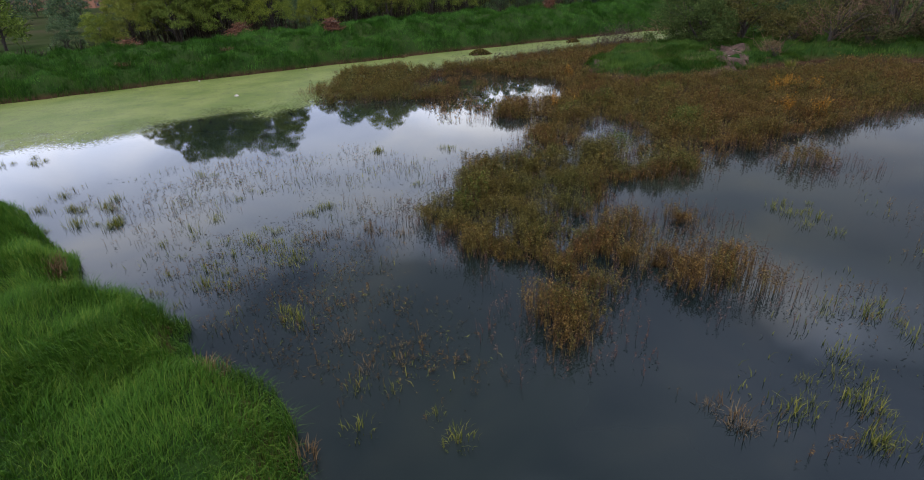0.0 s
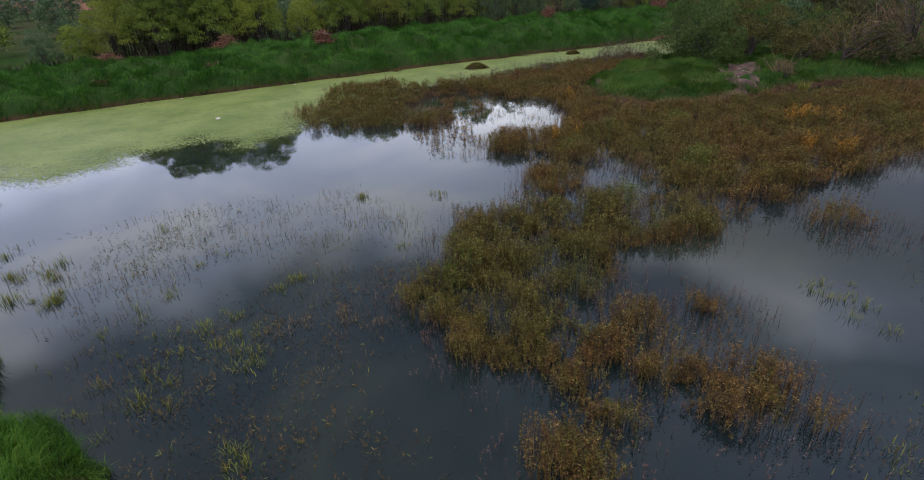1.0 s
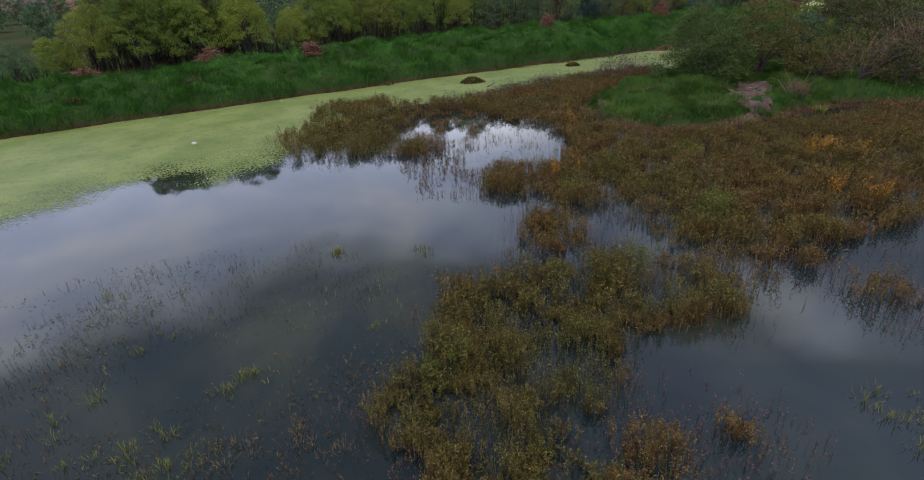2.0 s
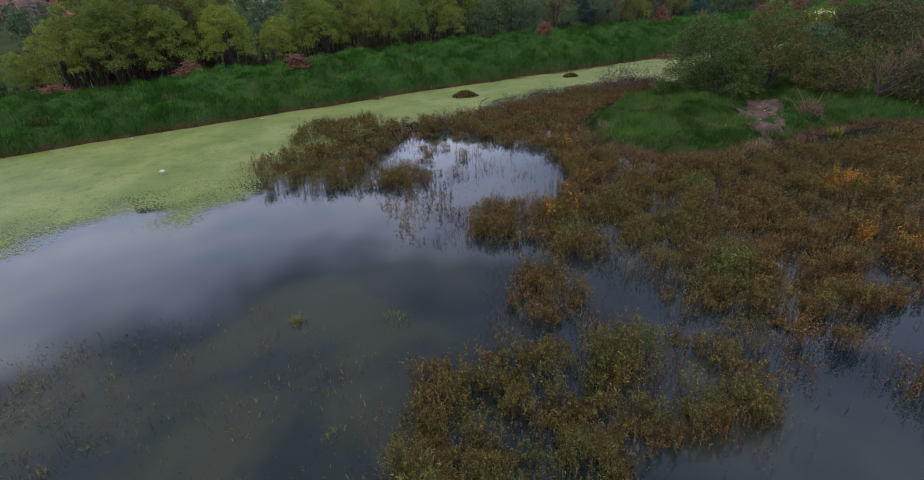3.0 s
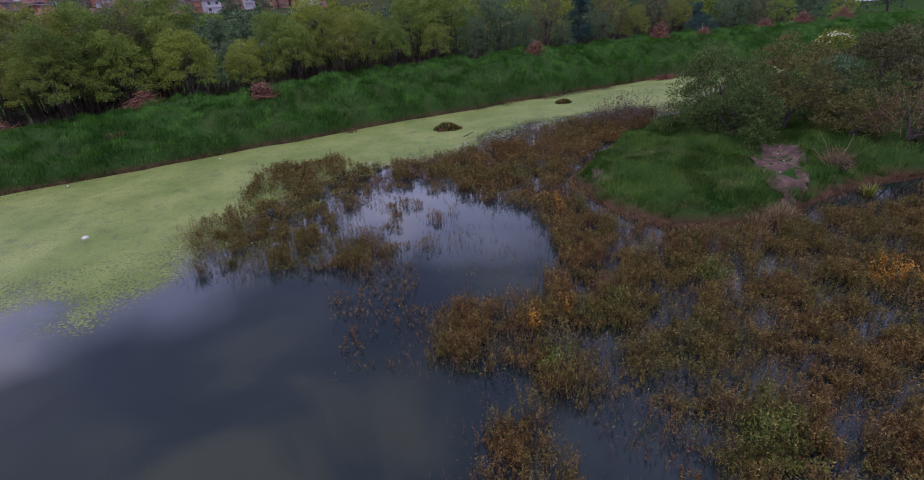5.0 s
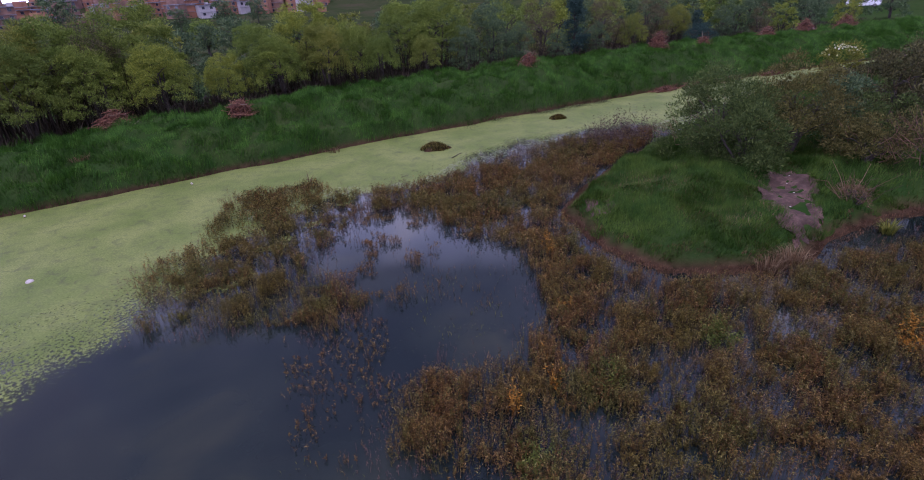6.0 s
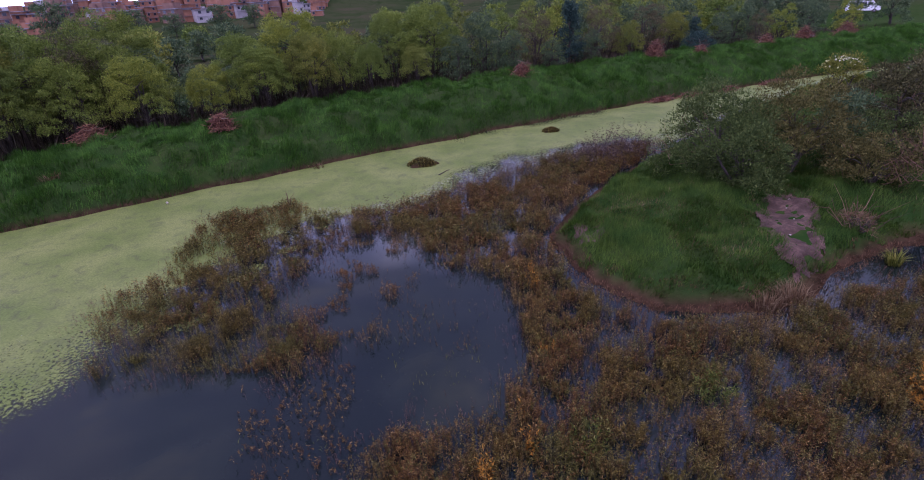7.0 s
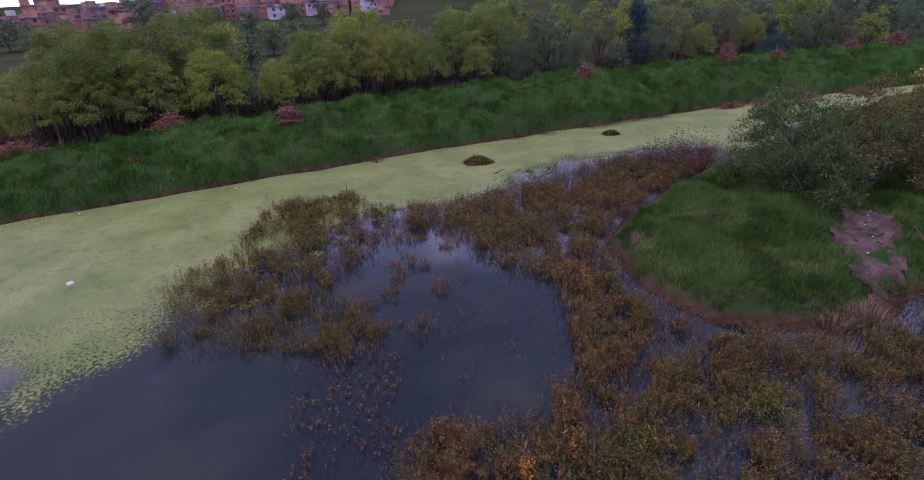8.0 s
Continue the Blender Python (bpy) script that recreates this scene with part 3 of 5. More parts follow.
# ---- grass ----
def turf(name, px, py, length, width, lean, material, label, category="grass", plain=False, sway=1.0):
    turn = 2.6 * waves(px, py, 1.7, 55, 2) + rng.normal(0, sway, len(px))
    v, f = blades(px, py, np.maximum(height(px, py), 0.0) - 0.03, length, width, lean, turn, plain=plain)
    return tagged(mesh_thing(name, v, f, material), label, category, kind="stuff")


def on_near(x, y):
    return inside(x, y, NEAR_BANK) + 0.15 * waves(x, y, 1.2, 9, 2) > -0.3


px, py = scatter(-16, 1, 3.0, 15.0, 1500, on_near)
lump = waves(px, py, 0.9, 51)
turf("shore_grass", px, py, 0.25 + 0.22 * lump + rng.uniform(0, 0.18, len(px)), rng.uniform(0.005, 0.011, len(px)), 0.62 + 0.34 * rng.uniform(-1, 1, len(px)),
     M["grass"], "lush long bright green grass on the pond's shore")


px, py = scatter(-34, 12, -14, 22, 60, lambda x, y: on_near(x, y) * ~((x > -16) & (x < 1) & (y > 3) & (y < 15)))
turf("meadow_grass", px, py, rng.uniform(0.2, 0.45, len(px)), rng.uniform(0.02, 0.04, len(px)), 0.6, M["grass"], "long green grass on the meadow behind the shore", plain=True)


def on_bank(x, y):
    d = past_foot(x, y)
    return ((d > -0.25) & (d < 13)) * np.where(d > 8.5, 0.5, 1.0) * (0.6 + 0.4 * (waves(x, y, 0.7, 56, 2) > -0.15))


px, py = scatter(-48, 75, 20, 108, 320, on_bank)
lump = 0.6 * waves(px, py, 1.3, 52) + 0.6 * waves(px, py, 0.7, 56, 2)
turf("bank_grass", px, py, np.maximum(0.1, 0.3 + 0.36 * lump) + rng.uniform(0, 0.13, len(px)), rng.uniform(0.02, 0.038, len(px)), 0.55 + 0.35 * rng.uniform(-1, 1, len(px)),
     M["bank_grass"], "thick dark green grass covering the embankment", plain=True)


def on_land(x, y):
    d = inside(x, y, LAND)
    return (d > 0.34 + 0.26 * ease(33.0 - y, 0, 1.5) * ease(17 - x, 0, 2) + 0.25 * waves(x, y, 0.8, 14)) * ease(0.5 - bare(x, y), 0, 0.55) * np.where((x > 21) | (y > 46), 0.25, 1.0)


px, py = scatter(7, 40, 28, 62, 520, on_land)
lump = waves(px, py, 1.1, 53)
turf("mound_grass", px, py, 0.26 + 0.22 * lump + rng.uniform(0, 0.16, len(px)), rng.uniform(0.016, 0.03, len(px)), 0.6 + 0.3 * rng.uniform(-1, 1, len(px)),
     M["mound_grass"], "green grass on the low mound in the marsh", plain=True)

px, py = scatter(7, 24, 28, 46, 110, lambda x, y: on_land(x, y) * (waves(x, y, 1.6, 57, 3) > 0.25))
turf("mound_dry_grass", px, py, rng.uniform(0.12, 0.35, len(px)), 0.018, 0.6 + 0.3 * rng.uniform(-1, 1, len(px)), M["dry_grass"], "dry yellowish grass patches on the mound", plain=True)

# ---- marsh plants ----
PATCH_A = [(-0.3, 16.2), (1.2, 16.4), (2.7, 17.3), (4.0, 17.6), (5.2, 17.1), (6.9, 16.5), (7.4, 15.9), (6.6, 14.3), (4.4, 13.7), (3.9, 12.2), (2.5, 11.4), (2.5, 10.7), (2.2, 9.5),
           (0.0, 9.5), (-0.3, 10.6), (-0.9, 11.0), (-1.4, 11.7), (-1.1, 12.4), (-0.3, 13.1)]
PATCH_B = [(-7.2, 27.0), (-8.0, 28.6), (-9.5, 31.2), (-8.3, 33.0), (-9.2, 38.4), (-5.8, 40.6), (-2.8, 38.8), (-1.9, 36.2), (-2.5, 33.6), (-3.0, 31.1), (-0.4, 28.2), (-1.2, 26.9), (-4.2, 27.1)]
PATCH_C = [(-2.1, 38.8), (1, 39.6), (3.9, 42.2), (7.5, 45.2), (11.6, 47.6), (16, 48.2), (14.9, 45.2), (9.9, 40), (8.1, 37.1), (6.8, 35.1), (7.4, 31.2), (9.3, 29.1), (12.6, 28.4), (16.2, 30.4),
           (20, 31), (22, 33), (26, 30), (24, 24), (16, 20), (11, 17.2), (8.4, 16.8), (7.5, 17.2), (6.1, 17.6), (5.5, 19.1), (4.4, 20.7), (3.2, 21.4), (1.2, 22.2), (0.9, 23.9),
           (2.2, 25.2), (3.4, 24.9), (4.4, 25.6), (5.2, 27.4), (5.1, 29.4), (4.8, 31.3), (2.4, 33.3), (0.7, 36.2), (-1.6, 36)]
PATCH_D = [(2.4, 20.2), (2.1, 18.2), (2.6, 17.0), (3.6, 17.5), (4.2, 19.2), (3.6, 20.8)]
TONGUE = [(8.9, 15.2), (9.6, 16.1), (10.6, 15.5), (10.8, 14.8), (10.0, 14.2), (9.3, 14.3)]


def marsh(x, y):
    d = inside(x, y, PATCH_A)
    for outline in (PATCH_B, PATCH_C, PATCH_D, TONGUE):
        d = np.maximum(d, inside(x, y, outline))
    for cx, cy, r in ((4.65, 8.9, 0.95), (5.5, 8.3, 0.5), (1.8, 7.6, 0.8), (1.8, 6.9, 0.6), (2.2, 8.4, 0.55), (3.6, 10.9, 0.7), (2.9, 10.0, 0.8), (2.2, 9.4, 0.6), (3.3, 9.4, 0.55), (5.05, 11.2, 0.5), (7.2, 16.9, 0.6), (8.3, 16.6, 0.5), (7.7, 15.7, 0.45), (9.2, 16.6, 0.5)):
        d = np.maximum(d, r - np.hypot(x - cx, y - cy))
    return np.minimum(d, -0.1 - 0.2 * ease(34.5 - y, 0, 2) - inside(x, y, LAND)) + 0.3 * waves(x, y, 1.4, 61, 3)


def plants(px, py, tall, count=10, long=0.085, wide=0.028, r=rng, base=0.0):
    """Upright stems with small leaves all along them; base: the height at which they start."""
    n = len(px)
    tall = np.broadcast_to(tall, (n,))
    tilt = r.normal(0, 0.16, (n, 2))
    sv, sf = blades(px, py, np.full(n, base - 0.02), tall, 0.009, np.abs(tilt[:, 0]), r=r, plain=True)
    t = ((np.arange(count)[None] + r.uniform(0.2, 1, (n, count))) / count) ** 0.75
    c = np.stack([px[:, None] + tilt[:, :1] * tall[:, None] * t, py[:, None] + tilt[:, 1:] * tall[:, None] * t, base + tall[:, None] * (0.12 + 0.86 * t)], 2).reshape(-1, 3)
    az = r.uniform(0, 2 * np.pi, n * count)
    way = np.stack([np.cos(az), np.sin(az), r.uniform(0.0, 1.2, n * count)], 1)
    lv, lf = leaves(c, way, long * r.uniform(0.7, 1.4, n * count), wide, r, True)
    return join((sv, sf), (lv, lf))


def marsh_stuff(name, density, keep, tall, material, label, box=(-10, 27, 6, 49), **how):
    """Water plants of one colour, as one object."""
    px, py = scatter(*box, density, keep)
    tall = tall * np.clip(1 + 0.28 * waves(px, py, 1.1, 66) + 0.7 * waves(px, py, 0.42, 68, 2) + rng.uniform(-0.25, 0.25, len(px)), 0.3, 1.8)
    ob = mesh_thing(name, *plants(px, py, tall, **how), M[material])
    return tagged(ob, label, "marsh plants", kind="stuff")


def olive_share(x, y):
    a = ease(inside(x, y, PATCH_A), -0.5, 1.5) * 0.74 - 0.35 * ease(12.2 - y, 0, 1.5)
    b_too = ease(inside(x, y, PATCH_B), -0.3, 1.0) * 0.4
    return np.clip(a + b_too + 0.42 * ease(waves(x, y, 2.6, 71, 3), -0.1, 0.4) + 0.35 * ease(waves(x, y, 0.7, 72, 2), 0.0, 0.35) + 0.17, 0, 1)


CLEARING = [(3.7, 20.9), (5.2, 21.3), (7.4, 19.9), (6.7, 18.2), (7.9, 16.5), (6.7, 16.6), (5.0, 17.6), (4.2, 19.2)]


def thick(x, y):
    gap = ease(waves(x, y, 1.1, 62, 4), -0.6, -0.1)
    loose = ease(inside(x, y, PATCH_B), -0.3, 0.6)
    gap = gap * (1 - loose) + loose * ease(waves(x, y, 0.8, 63, 3) + 0.3 * ease(inside(x, y, PATCH_B), 0.2, 2.0), 0.18, 0.5)
    lanes = ease(np.abs(waves(x, y, 4.0, 64, 3)), 0.02, 0.12)
    tufts = 0.22 + 0.78 * ease(waves(x, y, 0.5, 69, 2), -0.35, -0.05)
    open_up = 1 - 0.75 * ease(inside(x, y, CLEARING) + 0.2 * waves(x, y, 0.8, 73), -0.2, 0.4)
    return np.clip(open_up * ease(marsh(x, y), -0.1, 0.5) * tufts * (0.2 + 0.8 * gap) * (1 - (0.6 - 0.25 * ease(y, 26, 31)) * (1 - lanes)), 0, 1)


for cx, cy, r in ((8.1, 19.3, 0.85), (4.9, 16.4, 0.45), (4.2, 21.8, 0.4), (0.2, 12.9, 0.6), (9.6, 25.6, 0.5), (6.3, 24.2, 0.4)):
    marsh_stuff("green_plant_patch", 130, lambda x, y: ease(r * (0.85 + 0.4 * waves(x, y, 0.6, 6)) - np.hypot(x - cx, y - cy), -0.15, 0.2), 0.46, "marsh_green", "fresh olive green clump among the marsh plants", box=(cx - 1.6, cx + 1.6, cy - 1.6, cy + 1.6))
NEAR, MIDDLE, FAR = (-2.5, 12, 5.5, 14.5), (-10, 24, 14.5, 31), (-10, 27, 31, 49)
for box_at, density, how in ((NEAR, 560, dict(count=19, long=0.042, wide=0.013)), (MIDDLE, 440, dict(count=14, long=0.056, wide=0.018)), (FAR, 260, dict(count=10, long=0.078, wide=0.028))):
    marsh_stuff("marsh_plants_olive", density, lambda x, y: thick(x, y) * olive_share(x, y), 0.42, "marsh_olive", "olive green water plants standing in the shallow pond", box_at, **how)
    marsh_stuff("marsh_plants_brown", density, lambda x, y: thick(x, y) * (1 - olive_share(x, y)), 0.38, "marsh_brown", "russet brown water plants standing in the marsh", box_at, **how)
marsh_stuff("tall_reeds", 42, lambda x, y: ease(duck(x, y), -2.6, -1.2) * ease(0.6 - duck(x, y), 0, 0.5) * (x > -1) * (x < 17) * (inside(x, y, LAND) < 0) * (0.3 + 0.7 * (waves(x, y, 1.0, 81, 3) > 0)), 0.75, "reed_stem", "thin dark brown reeds at the channel's edge", box=(-1, 17, 37, 51), count=5, long=0.12, wide=0.02)
marsh_stuff("reed_clump", 24, lambda x, y: ease(1.7 - np.hypot((x - 12.3) * 0.8 - (y - 45.2) * 0.5, (y - 45.2) * 0.9), -0.4, 0.6) * (inside(x, y, LAND) < 0.3), 1.25, "reed_stem", "tall dark leafy reeds at the channel's edge", box=(8, 17, 41, 50), count=9, long=0.14, wide=0.05)
PATCH_E = [(-2.6, 28), (0.2, 29.5), (1.0, 26), (1.4, 23), (0.4, 22), (-1.2, 22.6), (-2.2, 25)]
marsh_stuff("marsh_plants_sparse", 55, lambda x, y: ease(inside(x, y, PATCH_E), -0.3, 0.5) * (waves(x, y, 0.9, 67, 3) > 0.05) * 0.8, 0.17, "marsh_brown", "sparse brown water plants in the open pond", box=(-3.5, 2.5, 21, 31), count=9, long=0.06, wide=0.02)
POOL_SIDE = [(-2.2, 37), (0.2, 37), (1.6, 33.5), (1.8, 29.5), (0.2, 28), (-2.0, 28.5)]
marsh_stuff("marsh_plants_sparse", 120, lambda x, y: ease(inside(x, y, POOL_SIDE), -0.6, 0.6) * ease(waves(x, y, 0.8, 65, 3), 0.0, 0.4), 0.24, "marsh_brown", "sparse brown water plants at the pool's side", box=(-3, 3, 27, 38), count=10, long=0.06, wide=0.022)
marsh_stuff("marsh_plants_red", 46, lambda x, y: ease(marsh(x, y), -1.0, -0.1) * (0.25 + 0.75 * ease(waves(x, y, 1.5, 77, 3), -0.2, 0.2)), 0.2, "marsh_red", "sparse reddish stems of water plants", count=7, long=0.04, wide=0.014)
for cx, cy, r in ((14.7, 24.9, 0.9), (15.9, 24.5, 0.7), (12.6, 21.0, 0.6), (13.3, 20.4, 0.7), (5.9, 31.2, 0.42), (5.85, 27.6, 0.3), (4.9, 25.0, 0.32), (5.0, 24.1, 0.28), (3.9, 23.4, 0.22)):
    marsh_stuff("orange_plant_patch", 95, lambda x, y: (np.hypot(x - cx, y - cy) < r * (0.52 + 0.45 * waves(x, y, 0.4, 5, 2))) * 1.0, 0.52, "marsh_orange", "bright orange patch of water plants in the marsh", box=(cx - 1.4, cx + 1.4, cy - 1.4, cy + 1.4))



def on_rim(x, y):
    return (np.abs(inside(x, y, LAND) - 0.3 + 0.15 * waves(x, y, 0.8, 14)) < 0.42 + 0.2 * ease(33.0 - y, 0, 1.5)) * 1.0


px, py = scatter(6, 30, 27, 38, 330, on_rim)
turf("rim_stubble", px, py, rng.uniform(0.05, 0.16, len(px)), 0.02, 0.7, M["rim_straw"], "short dead reddish stubble on the mound's muddy rim")


# ---- thin growth in the open water ----
def shallows(x, y):
    """Where scattered weeds break the surface in the open pond."""
    left = inside(x, y, [(-13, 14.5), (-9, 17.5), (-5, 19), (-1, 17.5), (-0.5, 13), (-1.5, 9.5), (0.5, 6.5), (-1, 5.2), (-4, 7.5), (-7, 9.5), (-9.5, 12)])
    right = inside(x, y, [(3, 5.5), (4.8, 7.5), (8, 9.5), (11, 13), (13, 12), (11, 8), (7, 5), (4, 4.2)])
    mid = inside(x, y, [(-2.4, 27.5), (1.2, 29), (1.5, 23.5), (0.5, 21.5), (-1, 22), (-2, 24)])
    pool = inside(x, y, [(-0.5, 34), (2, 33), (4.6, 30.5), (4.8, 27.5), (3.6, 25.4), (1, 25.5), (0, 29)]) - 0.5
    return np.maximum(np.maximum(np.maximum(left, right), mid), pool) + 0.5 * waves(x, y, 2.0, 91, 3)


def flecks(name, density, keep, material, label, box):
    """Leaf bits and stem ends that lie on or just above the water."""
    px, py = scatter(*box, density, keep)
    n = len(px)
    c = np.stack([px, py, rng.uniform(0.003, 0.012, n)], 1)
    a = rng.uniform(0, 2 * np.pi, n)
    way = np.stack([np.cos(a), np.sin(a), rng.uniform(0, 0.15, n)], 1)
    return tagged(mesh_thing(name, *leaves(c, way, rng.uniform(0.03, 0.1, n), rng.uniform(0.006, 0.013, n)), M[material]), label, "water weeds", kind="stuff")


def tuft_keep(x, y):
    return ease(shallows(x, y), -0.4, 0.6) * (waves(x, y, 0.8, 93, 2) > 0.25)


flecks("floating_bits", 40, lambda x, y: ease(shallows(x, y), -0.3, 0.8) * ease(waves(x, y, 1.0, 95, 3), 0.15, 0.4), "sunken_weed", "dark leaf bits and stem ends on the water", (-14, 14, 4, 35))
SUNKEN = [(-9.5, 17.5), (-3.5, 17.8), (-0.5, 17.4), (0.2, 8.5), (2.5, 5.6), (0.5, 4.5), (-2.5, 6.2), (-6.5, 9.4), (-9.5, 13)]


def sunken(x, y):
    return ease(inside(x, y, SUNKEN), -0.5, 1.2) * ease(waves(x, y, 1.8, 92, 3), -0.25, 0.35) * (0.25 + 0.75 * ease(waves(x, y, 0.5, 94, 2), -0.1, 0.3))


for name, density, material, words, low, tip in (("sunken_red_plants", 60, "marsh_brown", "reddish brown tips of plants just breaking the pond's surface", 0.2, 0.3), ("sunken_green_plants", 9, "weed_green", "yellow-green tips of plants just breaking the pond's surface", 0.22, 0.32),
                                                 ("sunken_dark_weed", 50, "sunken_weed", "dark weed lying at the pond's surface", 0.2, 0.27)):
    px, py = scatter(-10, 3, 4, 18.5, density, sunken)
    ob = mesh_thing(name, *plants(px, py, rng.uniform(low, tip, len(px)), count=9, long=0.06, wide=0.011, base=-0.21), M[material])
    tagged(ob, words, "water weeds", kind="stuff")
px, py = scatter(-14, 14, 4, 30, 26, tuft_keep)
ob = mesh_thing("weed_blades", *blades(px, py, np.full(len(px), -0.02), rng.uniform(0.05, 0.22, len(px)), 0.012, rng.uniform(0.1, 0.9, len(px))), M["weed_green"])
tagged(ob, "thin yellowish green weed blades standing in the pond", "water weeds", kind="stuff")
px, py = scatter(-14, 14, 4, 36, 42, lambda x, y: ease(shallows(x, y), -0.2, 0.6) * (waves(x, y, 1.3, 97, 3) > 0.0) * (0.15 + 0.85 * ease(waves(x, y, 0.5, 98, 2), 0.0, 0.3)) * np.where(y < 13.5, 1.0, np.where(y < 20, 0.6, 0.9)))
ob = mesh_thing("sparse_stems", *plants(px, py, rng.uniform(0.05, 0.22, len(px)), count=9, long=0.035, wide=0.008), M["marsh_brown"])
tagged(ob, "sparse brown stems of water plants in the open pond", "marsh plants", kind="stuff")


def grass_tuft(seed, long, count, material, label):
    r = np.random.default_rng(seed)
    t, s = r.uniform(0, 2 * np.pi, count), r.uniform(0, 0.3, count)
    v, f = blades(np.cos(t) * s, np.sin(t) * s, np.full(count, -0.04), long * r.uniform(0.3, 1.0, count), 0.012, r.uniform(0.1, 1.0, count), t + r.normal(0, 0.9, count), r)
    ob = mesh_thing("grass_tuft", v, f, M[material])
    return tagged(ob, label, "grass tuft", "tufts in the pond")


TUFTS = [grass_tuft(s, ln, n, m, lb) for s, ln, n, m, lb in ((1, 0.34, 38, "weed_green", "yellow-green grass tuft standing in the pond"), (2, 0.42, 70, "weed_green", "dense yellow-green grass tuft standing in the pond"),
                                                             (3, 0.34, 50, "dry_grass", "straw-brown dying grass tuft standing in the pond"))]
TUFTS[0].matrix_basis, TUFTS[1].matrix_basis, TUFTS[2].matrix_basis = pose(-2.6, 7.8, 0), pose(-9.8, 12.3, 0), pose(3.6, 5.5, 0)
r = np.random.default_rng(17)
for x, y, spread_by, count, kind in ((-10.6, 13.4, 1.0, 11, 1), (-9.0, 12.6, 0.6, 6, 1), (-5.4, 8.9, 0.8, 10, 0), (-3.7, 13.0, 0.3, 3, 1), (-4.0, 11.4, 0.7, 8, 0), (-4.8, 10.4, 0.8, 11, 0), (-2.7, 8.1, 0.4, 4, 0), (-3.2, 10.2, 0.9, 9, 0), (-3.0, 11.1, 0.8, 6, 2),
                                     (-2.0, 11.3, 0.5, 5, 2), (-6.6, 11.8, 0.9, 6, 0), (-1.0, 7.3, 0.5, 3, 2), (3.6, 5.5, 0.3, 3, 2), (5.3, 6.2, 0.8, 10, 0), (6.6, 7.5, 0.7, 7, 0), (5.0, 5.2, 0.7, 5, 1), (-16.4, 18.2, 0.9, 6, 1), (0.4, 5.3, 0.5, 3, 0), (-0.9, 5.9, 0.5, 3, 0),
                                     (8.2, 11.0, 0.8, 5, 0), (7.5, 11.8, 0.5, 4, 0), (-0.6, 18.0, 0.4, 4, 0), (-3.1, 18.0, 0.2, 2, 1), (-8.2, 16.1, 0.4, 4, 0), (-6.1, 14.0, 0.6, 4, 0), (-1.3, 14.4, 0.3, 2, 0)):
    for n in range(count):
        copy_thing(TUFTS[kind], pose(x + r.normal(0, spread_by * 0.6), y + r.normal(0, spread_by * 0.6), 0, 0, 0, r.uniform(0, 360)) @ Matrix.Scale(r.uniform(0.4, 0.85), 4))

# ---- trees and shrubs ----
def crown_leaves(centres, radii, count, long, wide, r, droop=0.0):
    """Leaves in a shell round each clump of a crown, facing outward."""
    vs = []
    for c, rad in zip(centres, radii):
        d = r.normal(size=(count, 3))
        d /= np.linalg.norm(d, axis=1, keepdims=True)
        d[:, 2] = np.where(d[:, 2] < -0.3, -d[:, 2], d[:, 2])
        p = c + d * rad * np.array([1, 1, 0.8]) * r.uniform(0.55, 1.12, (count, 1))
        way = d + r.normal(0, 0.6, (count, 3)) + np.array([0, 0, 0.25 - droop])
        vs.append(leaves(p, way, long * r.uniform(0.6, 1.4, count), wide * r.uniform(0.7, 1.3, count), r))
    return join(*vs)


def limbs(tall, spread, count, thick_at, r, stems=1):
    """A trunk (or several stems) with limbs, as tapered tubes; gives the limbs' ends too."""
    tubes, ends = [], []
    for s in range(stems):
        lean = r.normal(0, 0.1 + 0.2 * (stems > 1), 2) * spread
        t = np.linspace(0, 1, 6)
        path = np.stack([lean[0] * t + 0.08 * np.sin(3 * t + s), lean[1] * t + 0.08 * np.cos(4 * t + s) - 0.08, tall * 0.72 * t - 0.15], 1)
        tubes.append(tube(path, thick_at * (1.1 - 0.85 * t), 6))
        for b in range(count // stems):
            k = r.uniform(0.25, 0.95)
            start = np.array([np.interp(k, t, path[:, a]) for a in range(3)])
            az, rise_by = r.uniform(0, 2 * np.pi), r.uniform(0.25, 1.0)
            reach = spread * r.uniform(0.45, 0.95) * (1.15 - 0.5 * k)
            end = start + np.array([np.cos(az) * reach, np.sin(az) * reach, reach * rise_by])
            end[2] = min(end[2], tall * 0.78)
            bend_at = (start + end) / 2 + np.array([0, 0, 0.15 * reach])
            tubes.append(tube([start, bend_at, end], [thick_at * 0.42 * (1.1 - k * 0.6), thick_at * 0.26, thick_at * 0.08], 5))
            ends.append(end)
    return join(*tubes), np.array(ends)


